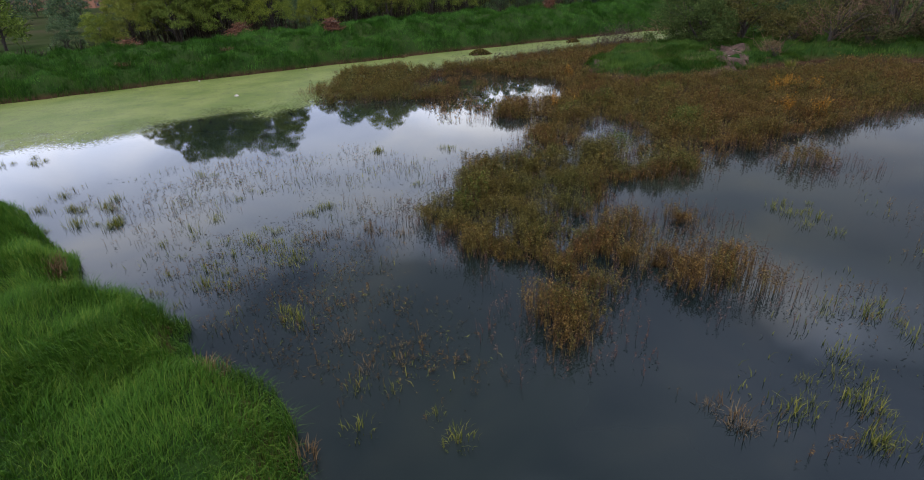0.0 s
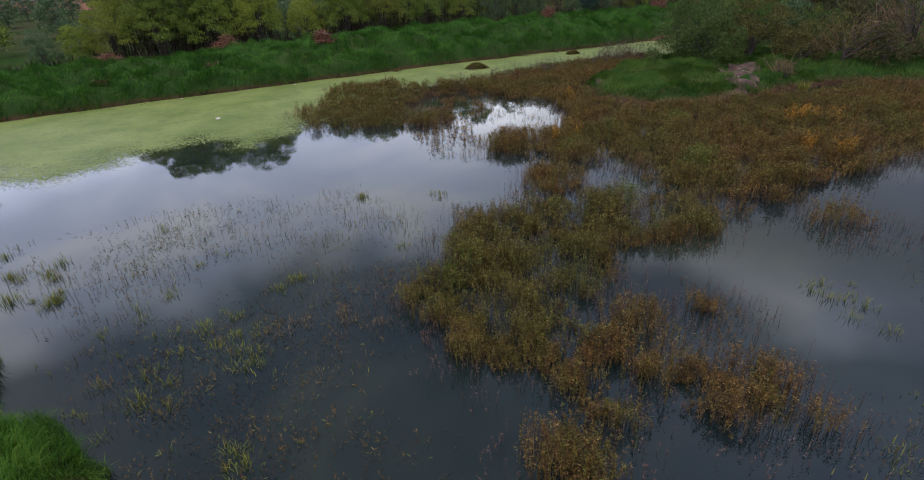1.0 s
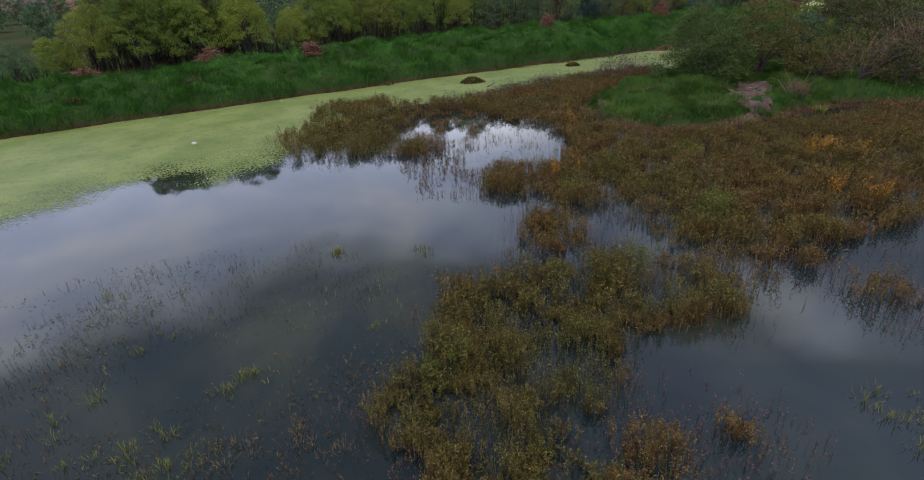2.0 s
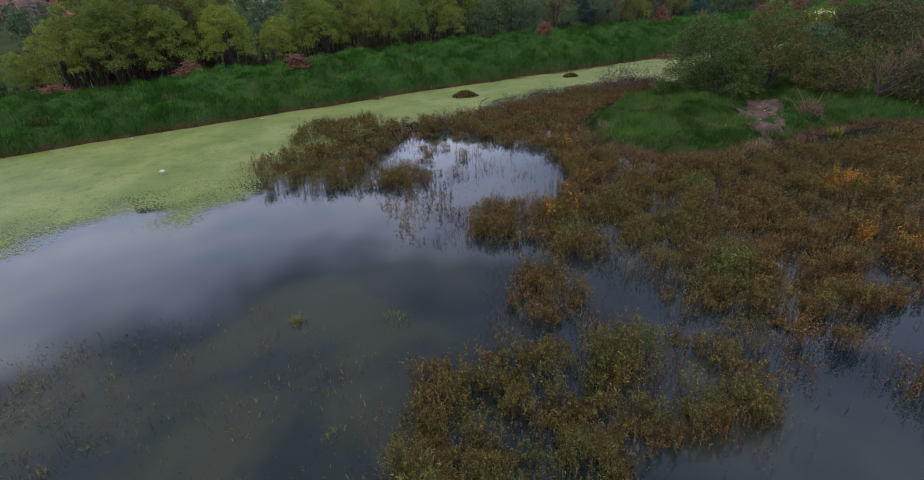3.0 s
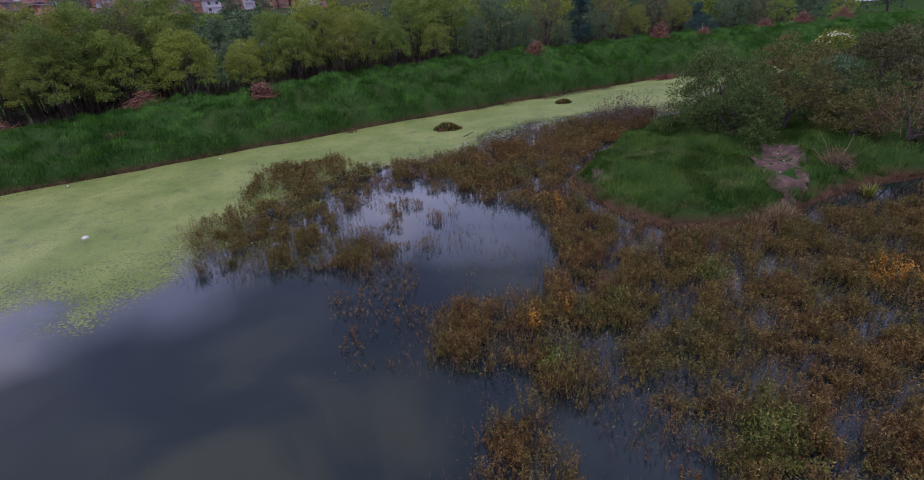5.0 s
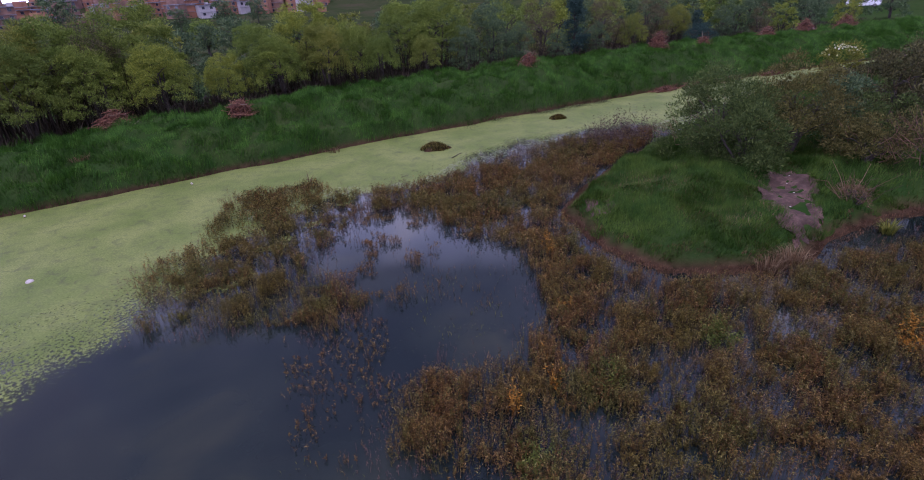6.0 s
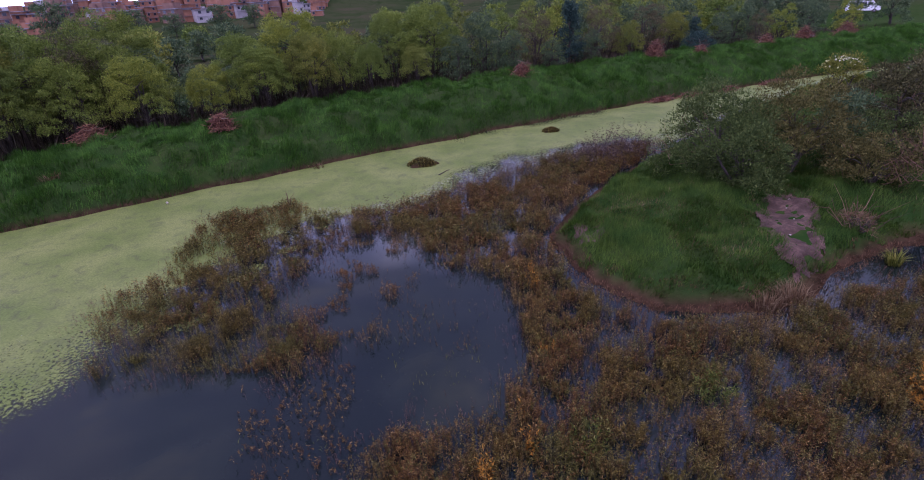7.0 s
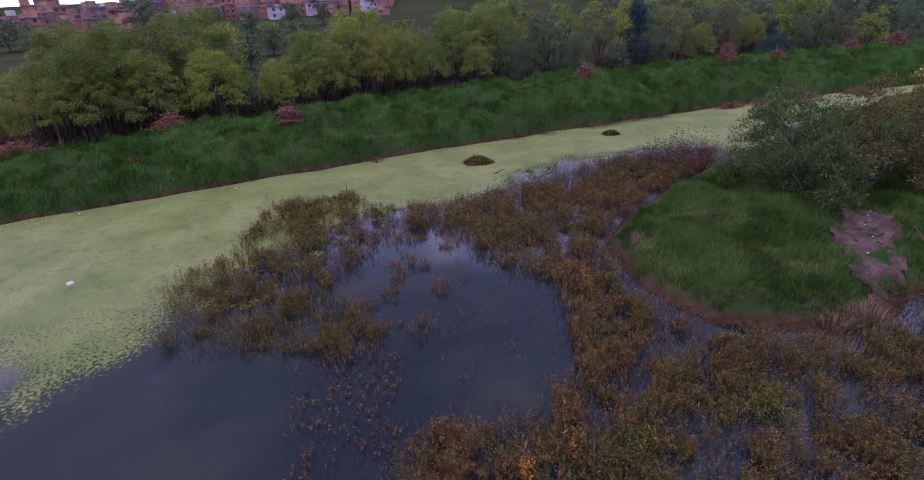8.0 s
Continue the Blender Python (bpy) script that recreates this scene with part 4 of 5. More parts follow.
def tree(name, tall, spread, leaf, seed, label, low=0.25, skirt=False, barrel=False, cone=False, clumps=46, count=130, long=0.26, wide=0.085, stems=1, category="tree", lump=0.3, twigs=0, droop=0.0, brush=0, lobes=0):
    """A tree or shrub: trunk and limbs, and a crown of leaf clumps with an uneven outline."""
    r = np.random.default_rng(seed)
    ob = empty(name)
    wood, ends = limbs(tall * (0.9 if lobes else 1.0), spread * (0.7 if lobes else 1.0), 16, 0.02 * tall + 0.03, r, stems)
    mesh_thing("trunk", *wood, M["bark"], ob, smooth=True)
    a, h = r.uniform(0, 2 * np.pi, clumps), r.uniform(0, 1, clumps) ** (0.75 if brush else 1.0)
    wide_at = spread * np.sqrt(np.clip(np.sin(np.pi * (0.16 + 0.8 * h)), 0.05, 1)) * (0.78 + 0.35 * np.sin(2 * a + seed) * r.uniform(0, 1, clumps))
    if skirt:
        wide_at = spread * np.sqrt(1 - (0.93 * h) ** 2) * (0.82 + 0.3 * np.sin(2 * a + seed) * r.uniform(0, 1, clumps))
    if barrel:
        wide_at = spread * (0.8 + 0.2 * np.sin(np.pi * 0.95 * h)) * np.sqrt(1 - 0.8 * h ** 5) * (0.82 + 0.3 * np.sin(2 * a + seed) * r.uniform(0, 1, clumps))
    if cone:
        wide_at = spread * (1.05 - 0.95 * h)
    rad = wide_at * np.sqrt(r.uniform(0.25, 1, clumps))
    centres = np.stack([np.cos(a) * rad, np.sin(a) * rad, tall * (low + (0.93 - low) * h) + r.normal(0, 0.04 * tall, clumps)], 1)
    radii = spread * lump * r.uniform(0.55, 1.2, clumps)
    if lobes:
        # rounded masses, each covered with clumps on its upper and outer side
        size = spread * r.uniform(0.3, 0.52, lobes) * (15 / lobes) ** 0.4
        az, up = np.arange(lobes) * 2.4 + r.normal(0, 0.3, lobes), np.linspace(low + 0.08, 0.9, lobes)
        off = np.clip(spread * np.sqrt(1 - np.clip(up - 0.3, 0, 1) ** 2 * 1.9) - size, 0, None) * r.uniform(0.75, 1.05, lobes)
        at = np.stack([np.cos(az) * off, np.sin(az) * off, tall * up - 0.4 * size], 1)
        which = np.arange(clumps) % lobes
        d = r.normal(size=(clumps, 3))
        d[:, 2] = np.abs(d[:, 2]) * 1.1 - 0.35
        d += 0.5 * np.stack([np.cos(az), np.sin(az), np.zeros(lobes)], 1)[which]
        d /= np.linalg.norm(d, axis=1, keepdims=True)
        centres = at[which] + d * (size * 0.8)[which][:, None]
        radii = size[which] * r.uniform(0.24, 0.5, clumps)
    mesh_thing("crown", *crown_leaves(centres, radii, count, long, wide, r, droop), M[leaf], ob)
    if brush:
        # bare stems; part of the crown's shade is in their colour
        a, q = r.uniform(0, 2 * np.pi, brush), np.sqrt(r.uniform(0, 1, brush)) * spread * 0.85
        foot = np.stack([np.cos(a) * q, np.sin(a) * q, np.zeros(brush)], 1)
        top = foot * r.uniform(0.9, 1.25, (brush, 1)) + np.stack([r.normal(0, 0.25, brush), r.normal(0, 0.25, brush), tall * r.uniform(0.25, 0.62, brush)], 1)
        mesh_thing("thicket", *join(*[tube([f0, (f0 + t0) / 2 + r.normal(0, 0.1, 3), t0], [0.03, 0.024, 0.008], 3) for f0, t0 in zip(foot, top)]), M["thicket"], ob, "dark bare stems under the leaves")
    if twigs:
        a, q = r.uniform(0, 2 * np.pi, twigs), np.sqrt(r.uniform(0, 1, twigs)) * spread
        base = np.stack([np.cos(a) * q * 0.8, np.sin(a) * q * 0.8, tall * r.uniform(0.1, 0.75, twigs) * (1 - 0.5 * (q / spread) ** 2)], 1)
        tip = base + np.stack([np.cos(a) * 0.5, np.sin(a) * 0.5, np.full(twigs, 0.6)], 1) * r.uniform(0.5, 1.5, (twigs, 1)) + r.normal(0, 0.3, (twigs, 3))
        tagged(mesh_thing("twig_tangle", *join(*[tube([b, (b + e) / 2 + r.normal(0, 0.12, 3), e], [0.015, 0.011, 0.005], 3) for b, e in zip(base, tip)]), M["bare_twig"], ob), kind="stuff")
    return tagged(ob, label, category)


def set_down(x, y, turn=0.0, size=1.0, sink=0.05):
    return pose(x, y, float(height(np.array([x]), np.array([y]))[0]) - sink, 0, 0, turn) @ Matrix.Scale(size, 4)


def plant_at(ob, x, y, turn, size):
    c = copy_thing(ob, set_down(x, y, turn))
    c.scale = (size, size, size)
    return c


WILLOW_WORDS, DARK_WORDS = "bushy yellow-green willow behind the grassy embankment", "dense dark green tree behind the embankment"
WILLOWS = [tree("willow_tree", 7.0, 3.1, "willow_leaf", 11 + s, WILLOW_WORDS, low=0.26, barrel=True, clumps=230, count=160, long=0.135, wide=0.034, stems=3, lump=0.2, brush=90, lobes=23) for s in range(3)]
DARK = [tree("dark_tree", 6.4, 2.6, "dark_leaf", 31 + s, DARK_WORDS, low=0.08, barrel=True, clumps=120, count=170, long=0.14, wide=0.04, stems=2, lump=0.23, brush=50, lobes=11) for s in range(2)]
DULL = [tree("dull_tree", 7.0, 2.9, "dull_leaf", 61 + s, "half-bare brownish olive tree behind the embankment", low=0.06, barrel=True, clumps=110, count=150, long=0.14, wide=0.035, stems=3, lump=0.2, brush=60, lobes=13, twigs=90) for s in range(2)]
FAR_WILLOWS = [tree("willow_tree", 7.0, 3.1, "willow_leaf", 21 + s, WILLOW_WORDS, low=0.1, barrel=True, clumps=90, count=62, long=0.3, wide=0.08, stems=2, lump=0.25, lobes=11) for s in range(2)]
FIELD_TREES = [tree("field_tree", 6.0, 3.0, "willow_leaf" if s else "dark_leaf", 44 + s, "rounded green tree in the fields beyond the embankment", low=0.1, barrel=True, clumps=44, count=48, long=0.5, wide=0.15, lump=0.3) for s in range(2)]
FAR_DARK = [tree("dark_tree", 6.4, 2.6, "dark_leaf", 36, DARK_WORDS, low=0.1, barrel=True, clumps=80, count=58, long=0.3, wide=0.085, stems=2, lump=0.27, lobes=10)]
r = np.random.default_rng(3)
first = {id(w): True for w in WILLOWS + DARK + DULL + FAR_WILLOWS + FAR_DARK + FIELD_TREES}


def ridge_y(x):
    return 51.2 + 0.59 * x - 0.0025 * x * x + 5.0 / 0.866


def plant_row(kinds, x, behind, size):
    ob = kinds[int(r.integers(len(kinds)))]
    y = ridge_y(x) + behind / 0.866
    turn = r.uniform(0, 360)
    if first.pop(id(ob), None):
        ob.matrix_basis = set_down(x, y, turn)
        ob.scale = (size, size, size)
        tagged(ob, group="trees behind the embankment")
    else:
        tagged(plant_at(ob, x, y, turn, size), group="trees behind the embankment")


# where each stands along the embankment, how far behind its crest, and its height
ROW = [(WILLOWS, -30.4, 7.0, 3.6), (WILLOWS, -28.0, 6.5, 5.6), (WILLOWS, -26.4, 7.5, 8.0), (WILLOWS, -24.3, 8.0, 8.3), (DULL, -22.6, 7.5, 7.8), (WILLOWS, -20.9, 8.5, 8.6), (WILLOWS, -21.7, 5.4, 6.0), (WILLOWS, -24.9, 5.2, 6.4), (WILLOWS, -17.9, 4.2, 5.2),
       (WILLOWS, -15.1, 6.0, 4.4), (WILLOWS, -13.2, 7.0, 6.2), (WILLOWS, -10.2, 8.0, 8.0), (WILLOWS, -11.4, 5.0, 5.0), (WILLOWS, -8.2, 4.4, 5.1), (WILLOWS, -6.3, 6.5, 5.8), (WILLOWS, -2.8, 9.0, 7.1), (WILLOWS, -3.9, 3.8, 3.7), (WILLOWS, 0.6, 8.0, 7.4),
       (WILLOWS, -0.3, 3.8, 3.5), (DARK, 3.2, 4.6, 4.2), (DARK, 5.7, 5.5, 6.3), (DARK, 8.5, 4.6, 3.9), (DULL, 10.9, 7.0, 6.5), (DULL, 18.6, 6.5, 6.2), (WILLOWS, 21.6, 5.2, 4.3), (DULL, 25.4, 8.0, 6.2), (WILLOWS, 28.8, 8.0, 5.0),
       (DARK, 17.2, 5.0, 3.6), (DARK, 12.6, 4.6, 3.2), (DARK, 38.3, 8.0, 5.7), (DULL, 40.6, 6.0, 4.3), (FAR_WILLOWS, 45.8, 8.0, 5.0), (FAR_DARK, 51.7, 9.0, 4.6), (FAR_WILLOWS, 57.8, 9.0, 4.6), (DARK, 34.8, 6.5, 4.2)]
for kinds, x, behind, tall in ROW:
    plant_row(kinds, x, behind, tall / (7.0 if kinds in (WILLOWS, FAR_WILLOWS, DULL) else 6.4))
for x in [-27, -24.2, -21.6, -13.2, -10.6, -7.8, -5, -2, 1, 4, 7.2, 10.5, 14, 17, 20.5, 24, 28, 32]:
    plant_row(FAR_WILLOWS if r.uniform() < 0.5 else FAR_DARK, x + r.uniform(-0.5, 0.5), r.uniform(11, 14), r.uniform(0.85, 1.0))
for x in (-18.6, -16.0):
    plant_row(FAR_DARK, x, 12.0, 0.6)
for x in np.arange(36, 74, 6.0):
    plant_row(FAR_WILLOWS if r.uniform() < 0.6 else FAR_DARK, x + r.uniform(-1, 1), r.uniform(14, 19), r.uniform(0.9, 1.1))
for ob in WILLOWS + DARK + DULL + FAR_WILLOWS + FAR_DARK + FIELD_TREES:
    if id(ob) in first:
        plant_row([ob], r.uniform(40, 60), 14, 1.0)

for x in (-31.4,):
    plant_row(DARK, x, r.uniform(3.5, 6), r.uniform(0.42, 0.55))
for n in range(34):
    plant_row(FIELD_TREES, r.uniform(-75, 75), r.uniform(30, 110), r.uniform(0.8, 1.2))


def under_trees(x, y):
    d = past_foot(x, y)
    return ((d > 7.8) & (d < 22)) * (0.35 + 0.65 * (waves(x, y, 1.5, 83, 3) > -0.1))


# undergrowth in the darkened stem brown, which carries the trees' shade
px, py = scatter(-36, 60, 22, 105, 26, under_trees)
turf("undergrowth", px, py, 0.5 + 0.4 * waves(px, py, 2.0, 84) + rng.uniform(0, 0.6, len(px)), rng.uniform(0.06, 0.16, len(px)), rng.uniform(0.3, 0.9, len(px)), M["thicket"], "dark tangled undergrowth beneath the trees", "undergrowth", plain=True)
cypress = tree("cypress", 7.4, 1.5, "conifer_leaf", 41, "dark slender cypress among the trees behind the embankment", low=0.02, cone=True, clumps=60, count=130, long=0.22, wide=0.06, lump=0.4)
cypress.matrix_basis = set_down(14.9, 72.4)
young_cypress = tree("cypress", 3.9, 1.3, "conifer_leaf", 42, "small blue-green conifer at the embankment's top", low=0.02, cone=True, clumps=40, count=110, long=0.2, wide=0.06, lump=0.4)
young_cypress.matrix_basis = set_down(32.2, 82.6)
hedge = tree("low_hedge", 1.7, 2.2, "conifer_leaf", 43, "low dark blue-green bush behind the embankment's crest", low=0.05, clumps=60, count=90, long=0.16, wide=0.05, stems=4, skirt=True, category="shrub", lump=0.25)
hedge.matrix_basis = set_down(29.8, 75.8)

big_shrub = tree("willow_leaf_shrub", 4.3, 3.2, "shrub_leaf", 51, "large grey-green narrow-leaved shrub on the mound", low=0.03, clumps=150, count=170, long=0.15, wide=0.04, stems=4, skirt=True, category="shrub", lump=0.2, twigs=110, lobes=15)
big_shrub.matrix_basis = set_down(16.1, 40.2)
low_shrub = tree("willow_leaf_shrub", 2.7, 2.0, "shrub_leaf", 56, "rounded grey-green narrow-leaved shrub beside the bare earth", low=0.03, clumps=80, count=170, long=0.15, wide=0.042, stems=4, skirt=True, category="shrub", lump=0.22, lobes=9)
low_shrub.matrix_basis = set_down(15.9, 37.6)
olive_shrub = tree("olive_shrub", 4.4, 2.7, "olive_leaf", 52, "tall olive brown leafy shrub on the mound", low=0.05, clumps=90, count=170, long=0.16, wide=0.046, stems=4, skirt=True, category="shrub", lump=0.3, lobes=11)
olive_shrub.matrix_basis = set_down(19.3, 39.6)
dark_shrub = tree("dark_shrub", 3.4, 1.6, "dark_leaf", 57, "dark blue-green shrub between the brown ones", low=0.05, clumps=36, count=180, long=0.19, wide=0.05, stems=4, skirt=True, category="shrub", lump=0.34)
dark_shrub.matrix_basis = set_down(22.2, 40.6)
brown_shrub = tree("brown_shrub", 4.6, 3.5, "brown_leaf", 53, "big dark brown shrub with dull dense leaves", low=0.04, clumps=110, count=170, long=0.16, wide=0.05, stems=5, skirt=True, category="shrub", lump=0.28, twigs=60, lobes=13)
brown_shrub.matrix_basis = set_down(25.6, 41.5)
far_brown = tree("brown_shrub", 4.2, 3.4, "brown_leaf", 58, "wide brown shrub at the channel's edge", low=0.04, clumps=60, count=170, long=0.18, wide=0.055, stems=5, skirt=True, category="shrub", lump=0.3, twigs=40)
far_brown.matrix_basis = set_down(32.0, 46.5)
flowering = tree("flowering_shrub", 3.3, 1.7, "weed_green", 59, "yellow-green shrub with pale flower heads", low=0.1, clumps=36, count=150, long=0.16, wide=0.05, stems=4, skirt=True, category="shrub", lump=0.34)
flowering.matrix_basis = set_down(29.6, 52.0)
fr = np.random.default_rng(60)
fa, fh = fr.uniform(0, 2 * np.pi, 90), fr.uniform(0, 1.35, 90)
tagged(mesh_thing("flower_cluster", *leaves(np.stack([np.cos(fa) * fh, np.sin(fa) * fh, 3.25 - 0.5 * (fh / 1.35) ** 2 + fr.uniform(0, 0.15, 90)], 1), fr.normal(size=(90, 3)), 0.16, 0.12, fr), M["flower"], flowering, "pale cream flower heads"), kind="stuff")
twiggy = tree("bare_shrub", 4.2, 3.0, "brown_leaf", 54, "half-bare reddish twiggy shrub beside the marsh", low=0.15, clumps=44, count=110, long=0.14, wide=0.04, stems=6, skirt=True, category="shrub", lump=0.3, twigs=420)
twiggy.matrix_basis = set_down(27.6, 36.4)
small_twiggy = tree("bare_shrub", 2.6, 2.0, "olive_leaf", 55, "thin half-bare shrub with few olive leaves", low=0.1, clumps=26, count=60, long=0.14, wide=0.04, stems=6, skirt=True, category="shrub", lump=0.35, twigs=160)
small_twiggy.matrix_basis = set_down(23.4, 36.2)


for n, (x, y, tall, wide, leaf, words) in enumerate(((21.8, 37.6, 1.9, 1.8, "olive_leaf", "low olive brown shrub beside the bigger ones"), (25.2, 35.2, 1.7, 1.9, "brown_leaf", "low dull brown shrub at the marsh's edge"), (28.6, 34.0, 2.0, 2.1, "brown_leaf", "wide dull brown shrub at the marsh's edge"),
                                                    (31.6, 36.2, 2.8, 2.6, "olive_leaf", "dense olive shrub behind the twiggy one"), (23.6, 39.4, 2.6, 2.2, "shrub_leaf", "rounded green shrub between the brown ones"))):
    low_growth = tree("low_shrub", tall, wide, leaf, 70 + n, words, low=0.04, clumps=60, count=120, long=0.14, wide=0.042, stems=5, skirt=True, category="shrub", lump=0.24, twigs=30, lobes=8)
    low_growth.matrix_basis = set_down(x, y)


# ---- heaps of cut branches ----
STICKS = []
for n in range(6):
    sr = np.random.default_rng(200 + n)
    half = sr.uniform(0.4, 0.8)
    STICKS.append(np_mesh("stick", *tube([(-half, 0, 0), (-0.1, sr.normal(0, 0.06), sr.normal(0, 0.05)), (half * 0.6, sr.normal(0, 0.08), 0.03), (half, sr.normal(0, 0.1), 0.1)], [0.02, 0.018, 0.013, 0.007], 5), M["pale_twig" if n == 0 else "dead_twig"]))


def heap(name, length, wide, tall, seed, count=260, sticks="dead_twig", label="heap of cut reddish brown branches drying on the embankment"):
    """A heap of cut, dried branches lying across one another."""
    r = np.random.default_rng(seed)
    ob = empty(name)
    u = r.normal(0, 0.4, (count, 2))
    base_z = tall * np.exp(-(u ** 2).sum(1) * 2.2) * r.uniform(0.1, 1, count)
    tubes = []
    for k in range(count):
        az, slope, ln = r.normal(0.3, 0.9), r.normal(0.15, 0.35), r.uniform(0.35, 1.3)
        c = np.array([u[k, 0] * length, u[k, 1] * wide, base_z[k] + 0.05])
        if k % 10 == 0:
            stick = new("stick", STICKS[k // 10 % len(STICKS)])
            stick.parent = ob
            stick.matrix_basis = Matrix.Translation((c[0], c[1], base_z[k] * 1.1 + 0.12)) @ pose(0, 0, 0, 0, -math.degrees(slope), math.degrees(az))
            continue
        d = np.array([np.cos(az) * np.cos(slope), np.sin(az) * np.cos(slope), np.sin(slope)]) * ln / 2
        tubes.append(tube([c - d, c + r.normal(0, 0.06, 3), c + d], [0.022, 0.018, 0.008], 3))
    tagged(mesh_thing("brushwood", *join(*tubes), M[sticks], ob), kind="stuff")
    t = r.normal(0, 0.38, (900, 2))
    c = np.stack([t[:, 0] * length, t[:, 1] * wide, tall * np.exp(-(t ** 2).sum(1) * 2.2) * r.uniform(0, 1, 900) + 0.05], 1)
    tagged(mesh_thing("dry_foliage", *leaves(c, r.normal(size=(900, 3)), 0.22, 0.05, r), M["dead_twig"], ob), kind="stuff")
    return tagged(ob, label, "brush pile", "brush piles")


for n, (x, y, length, tall) in enumerate(((-26.8, 42.4, 1.9, 0.6), (-19.6, 47.0, 1.3, 0.9), (-12.1, 48.6, 1.1, 0.8), (8.9, 62.6, 1.3, 0.8), (23.2, 70.3, 1.4, 1.2), (28.6, 72.2, 1.3, 0.9), (38.0, 77.2, 1.5, 0.9), (44.0, 79.9, 1.6, 0.9), (51.0, 83.2, 3.6, 1.1))):
    heap("brush_pile", length * 0.85, 0.9, tall * 1.3, 80 + n).matrix_basis = set_down(x, y, 30)


# ---- floating islets and rubbish ----
def islet(x, y, long, wide, tall, seed):
    """A floating hummock of matted weed."""
    r = np.random.default_rng(seed)
    ob = empty("weed_hummock", pose(x, y, 0))
    a, q = np.meshgrid(np.linspace(0, 2 * np.pi, 24, endpoint=False), np.linspace(0, 1, 7), indexing="ij")
    edge = 1 + 0.18 * np.sin(3 * a + seed) + 0.1 * np.sin(5 * a)
    v = np.stack([np.cos(a) * q * long * edge, np.sin(a) * q * wide * edge, tall * (1 - q ** 2) - 0.03], 2).reshape(-1, 3)
    f = [(i * 7 + j, i * 7 + j + 1, (i + 1) % 24 * 7 + j + 1, (i + 1) % 24 * 7 + j) for i in range(24) for j in range(6)]
    mesh_thing("mat", v, f, M["soil"], ob, smooth=True)
    n = 1600
    t, s = r.uniform(0, 2 * np.pi, n), np.sqrt(r.uniform(0, 1, n))
    mesh_thing("shaggy_weed", *blades(np.cos(t) * s * long, np.sin(t) * s * wide, tall * (1 - s ** 2) - 0.03, r.uniform(0.1, 0.25, n), 0.03, r.uniform(0.4, 1, n), r=r), M["marsh_olive"], ob)
    return tagged(ob, "low brownish green hummock of weed floating in the channel", "hummock")


islet(0.9, 46.4, 0.95, 0.6, 0.4, 1)
islet(10.0, 53.2, 0.65, 0.4, 0.25, 2)


for n, (x, y, length) in enumerate(((21.4, 62.2, 1.6), (24.6, 63.7, 1.8), (28.6, 65.4, 1.9), (34.2, 67.8, 2.0))):
    h = heap("brush_pile", length, 0.7, 0.26, 95 + n, 150, label="low tangle of dead reddish branches at the water's edge")
    h.matrix_basis = set_down(x, y, 30, sink=0.0)
    h.location.z = max(0.0, h.location.z)
dead_shrub = tree("dead_shrub", 0.8, 0.8, "dry_grass", 62, "low tangle of dry straw-coloured twigs on the mound's grass", low=0.1, clumps=16, count=60, long=0.12, wide=0.02, stems=5, skirt=True, category="shrub", lump=0.35, twigs=34)
dead_shrub.matrix_basis = set_down(18.4, 33.4)


u, w = np.meshgrid(np.linspace(-1.5, 1.5, 25), np.linspace(-0.6, 0.6, 11), indexing="ij")
v = np.stack([u + 0.1 * waves(u, w, 0.5, 7), w + 0.1 * waves(u, w, 0.6, 8), 0.22 + 0.25 * waves(u, w, 0.7, 9, 3)], 2).reshape(-1, 3)
f = [(i * 11 + j, (i + 1) * 11 + j, (i + 1) * 11 + j + 1, i * 11 + j + 1) for i in range(24) for j in range(10)]
sheet = mesh_thing("plastic_sheet", v, f, M["pale_sheet"], smooth=True)
sheet.matrix_basis = set_down(44.6, 81.2, 28)
tagged(sheet, "crumpled bluish white plastic sheet beside the brush piles", "plastic sheet")


def big_tuft(name, x, y, long, count, wide, material, label, seed, spread_by=0.3):
    r = np.random.default_rng(seed)
    t, s = r.uniform(0, 2 * np.pi, count), np.sqrt(r.uniform(0, 1, count)) * spread_by
    v, f = blades(np.cos(t) * s, np.sin(t) * s, np.full(count, -0.03), long * r.uniform(0.5, 1.1, count), wide, r.uniform(0.3, 1.0, count), t + r.normal(0, 0.7, count), r)
    ob = mesh_thing(name, v, f, M[material])
    ob.matrix_basis = pose(x, y, max(0.0, float(height(np.array([x]), np.array([y]))[0])))
    return tagged(ob, label, "grass tuft")


big_tuft("straw_tuft", 13.9, 29.6, 0.75, 260, 0.02, "dry_grass", "dry straw-coloured grass hanging over the mound's rim", 1, 0.55)
big_tuft("straw_tuft", 13.0, 29.3, 0.6, 140, 0.02, "dry_grass", "dry straw-coloured grass at the mound's rim", 2, 0.4)
big_tuft("rush_tuft", 18.7, 31.7, 0.75, 120, 0.03, "weed_green", "bright green rush growing at the water's edge", 3, 0.22)
for n, (x, y) in enumerate(((-5.7, 46.6), (-18.4, 41.2), (-24.0, 36.8))):
    big_tuft("straw_tuft", x - 0.2, y + 0.45, 0.4, 120, 0.03, "dry_grass", "rust-brown dry grass at the embankment's foot", 10 + n, 0.5)
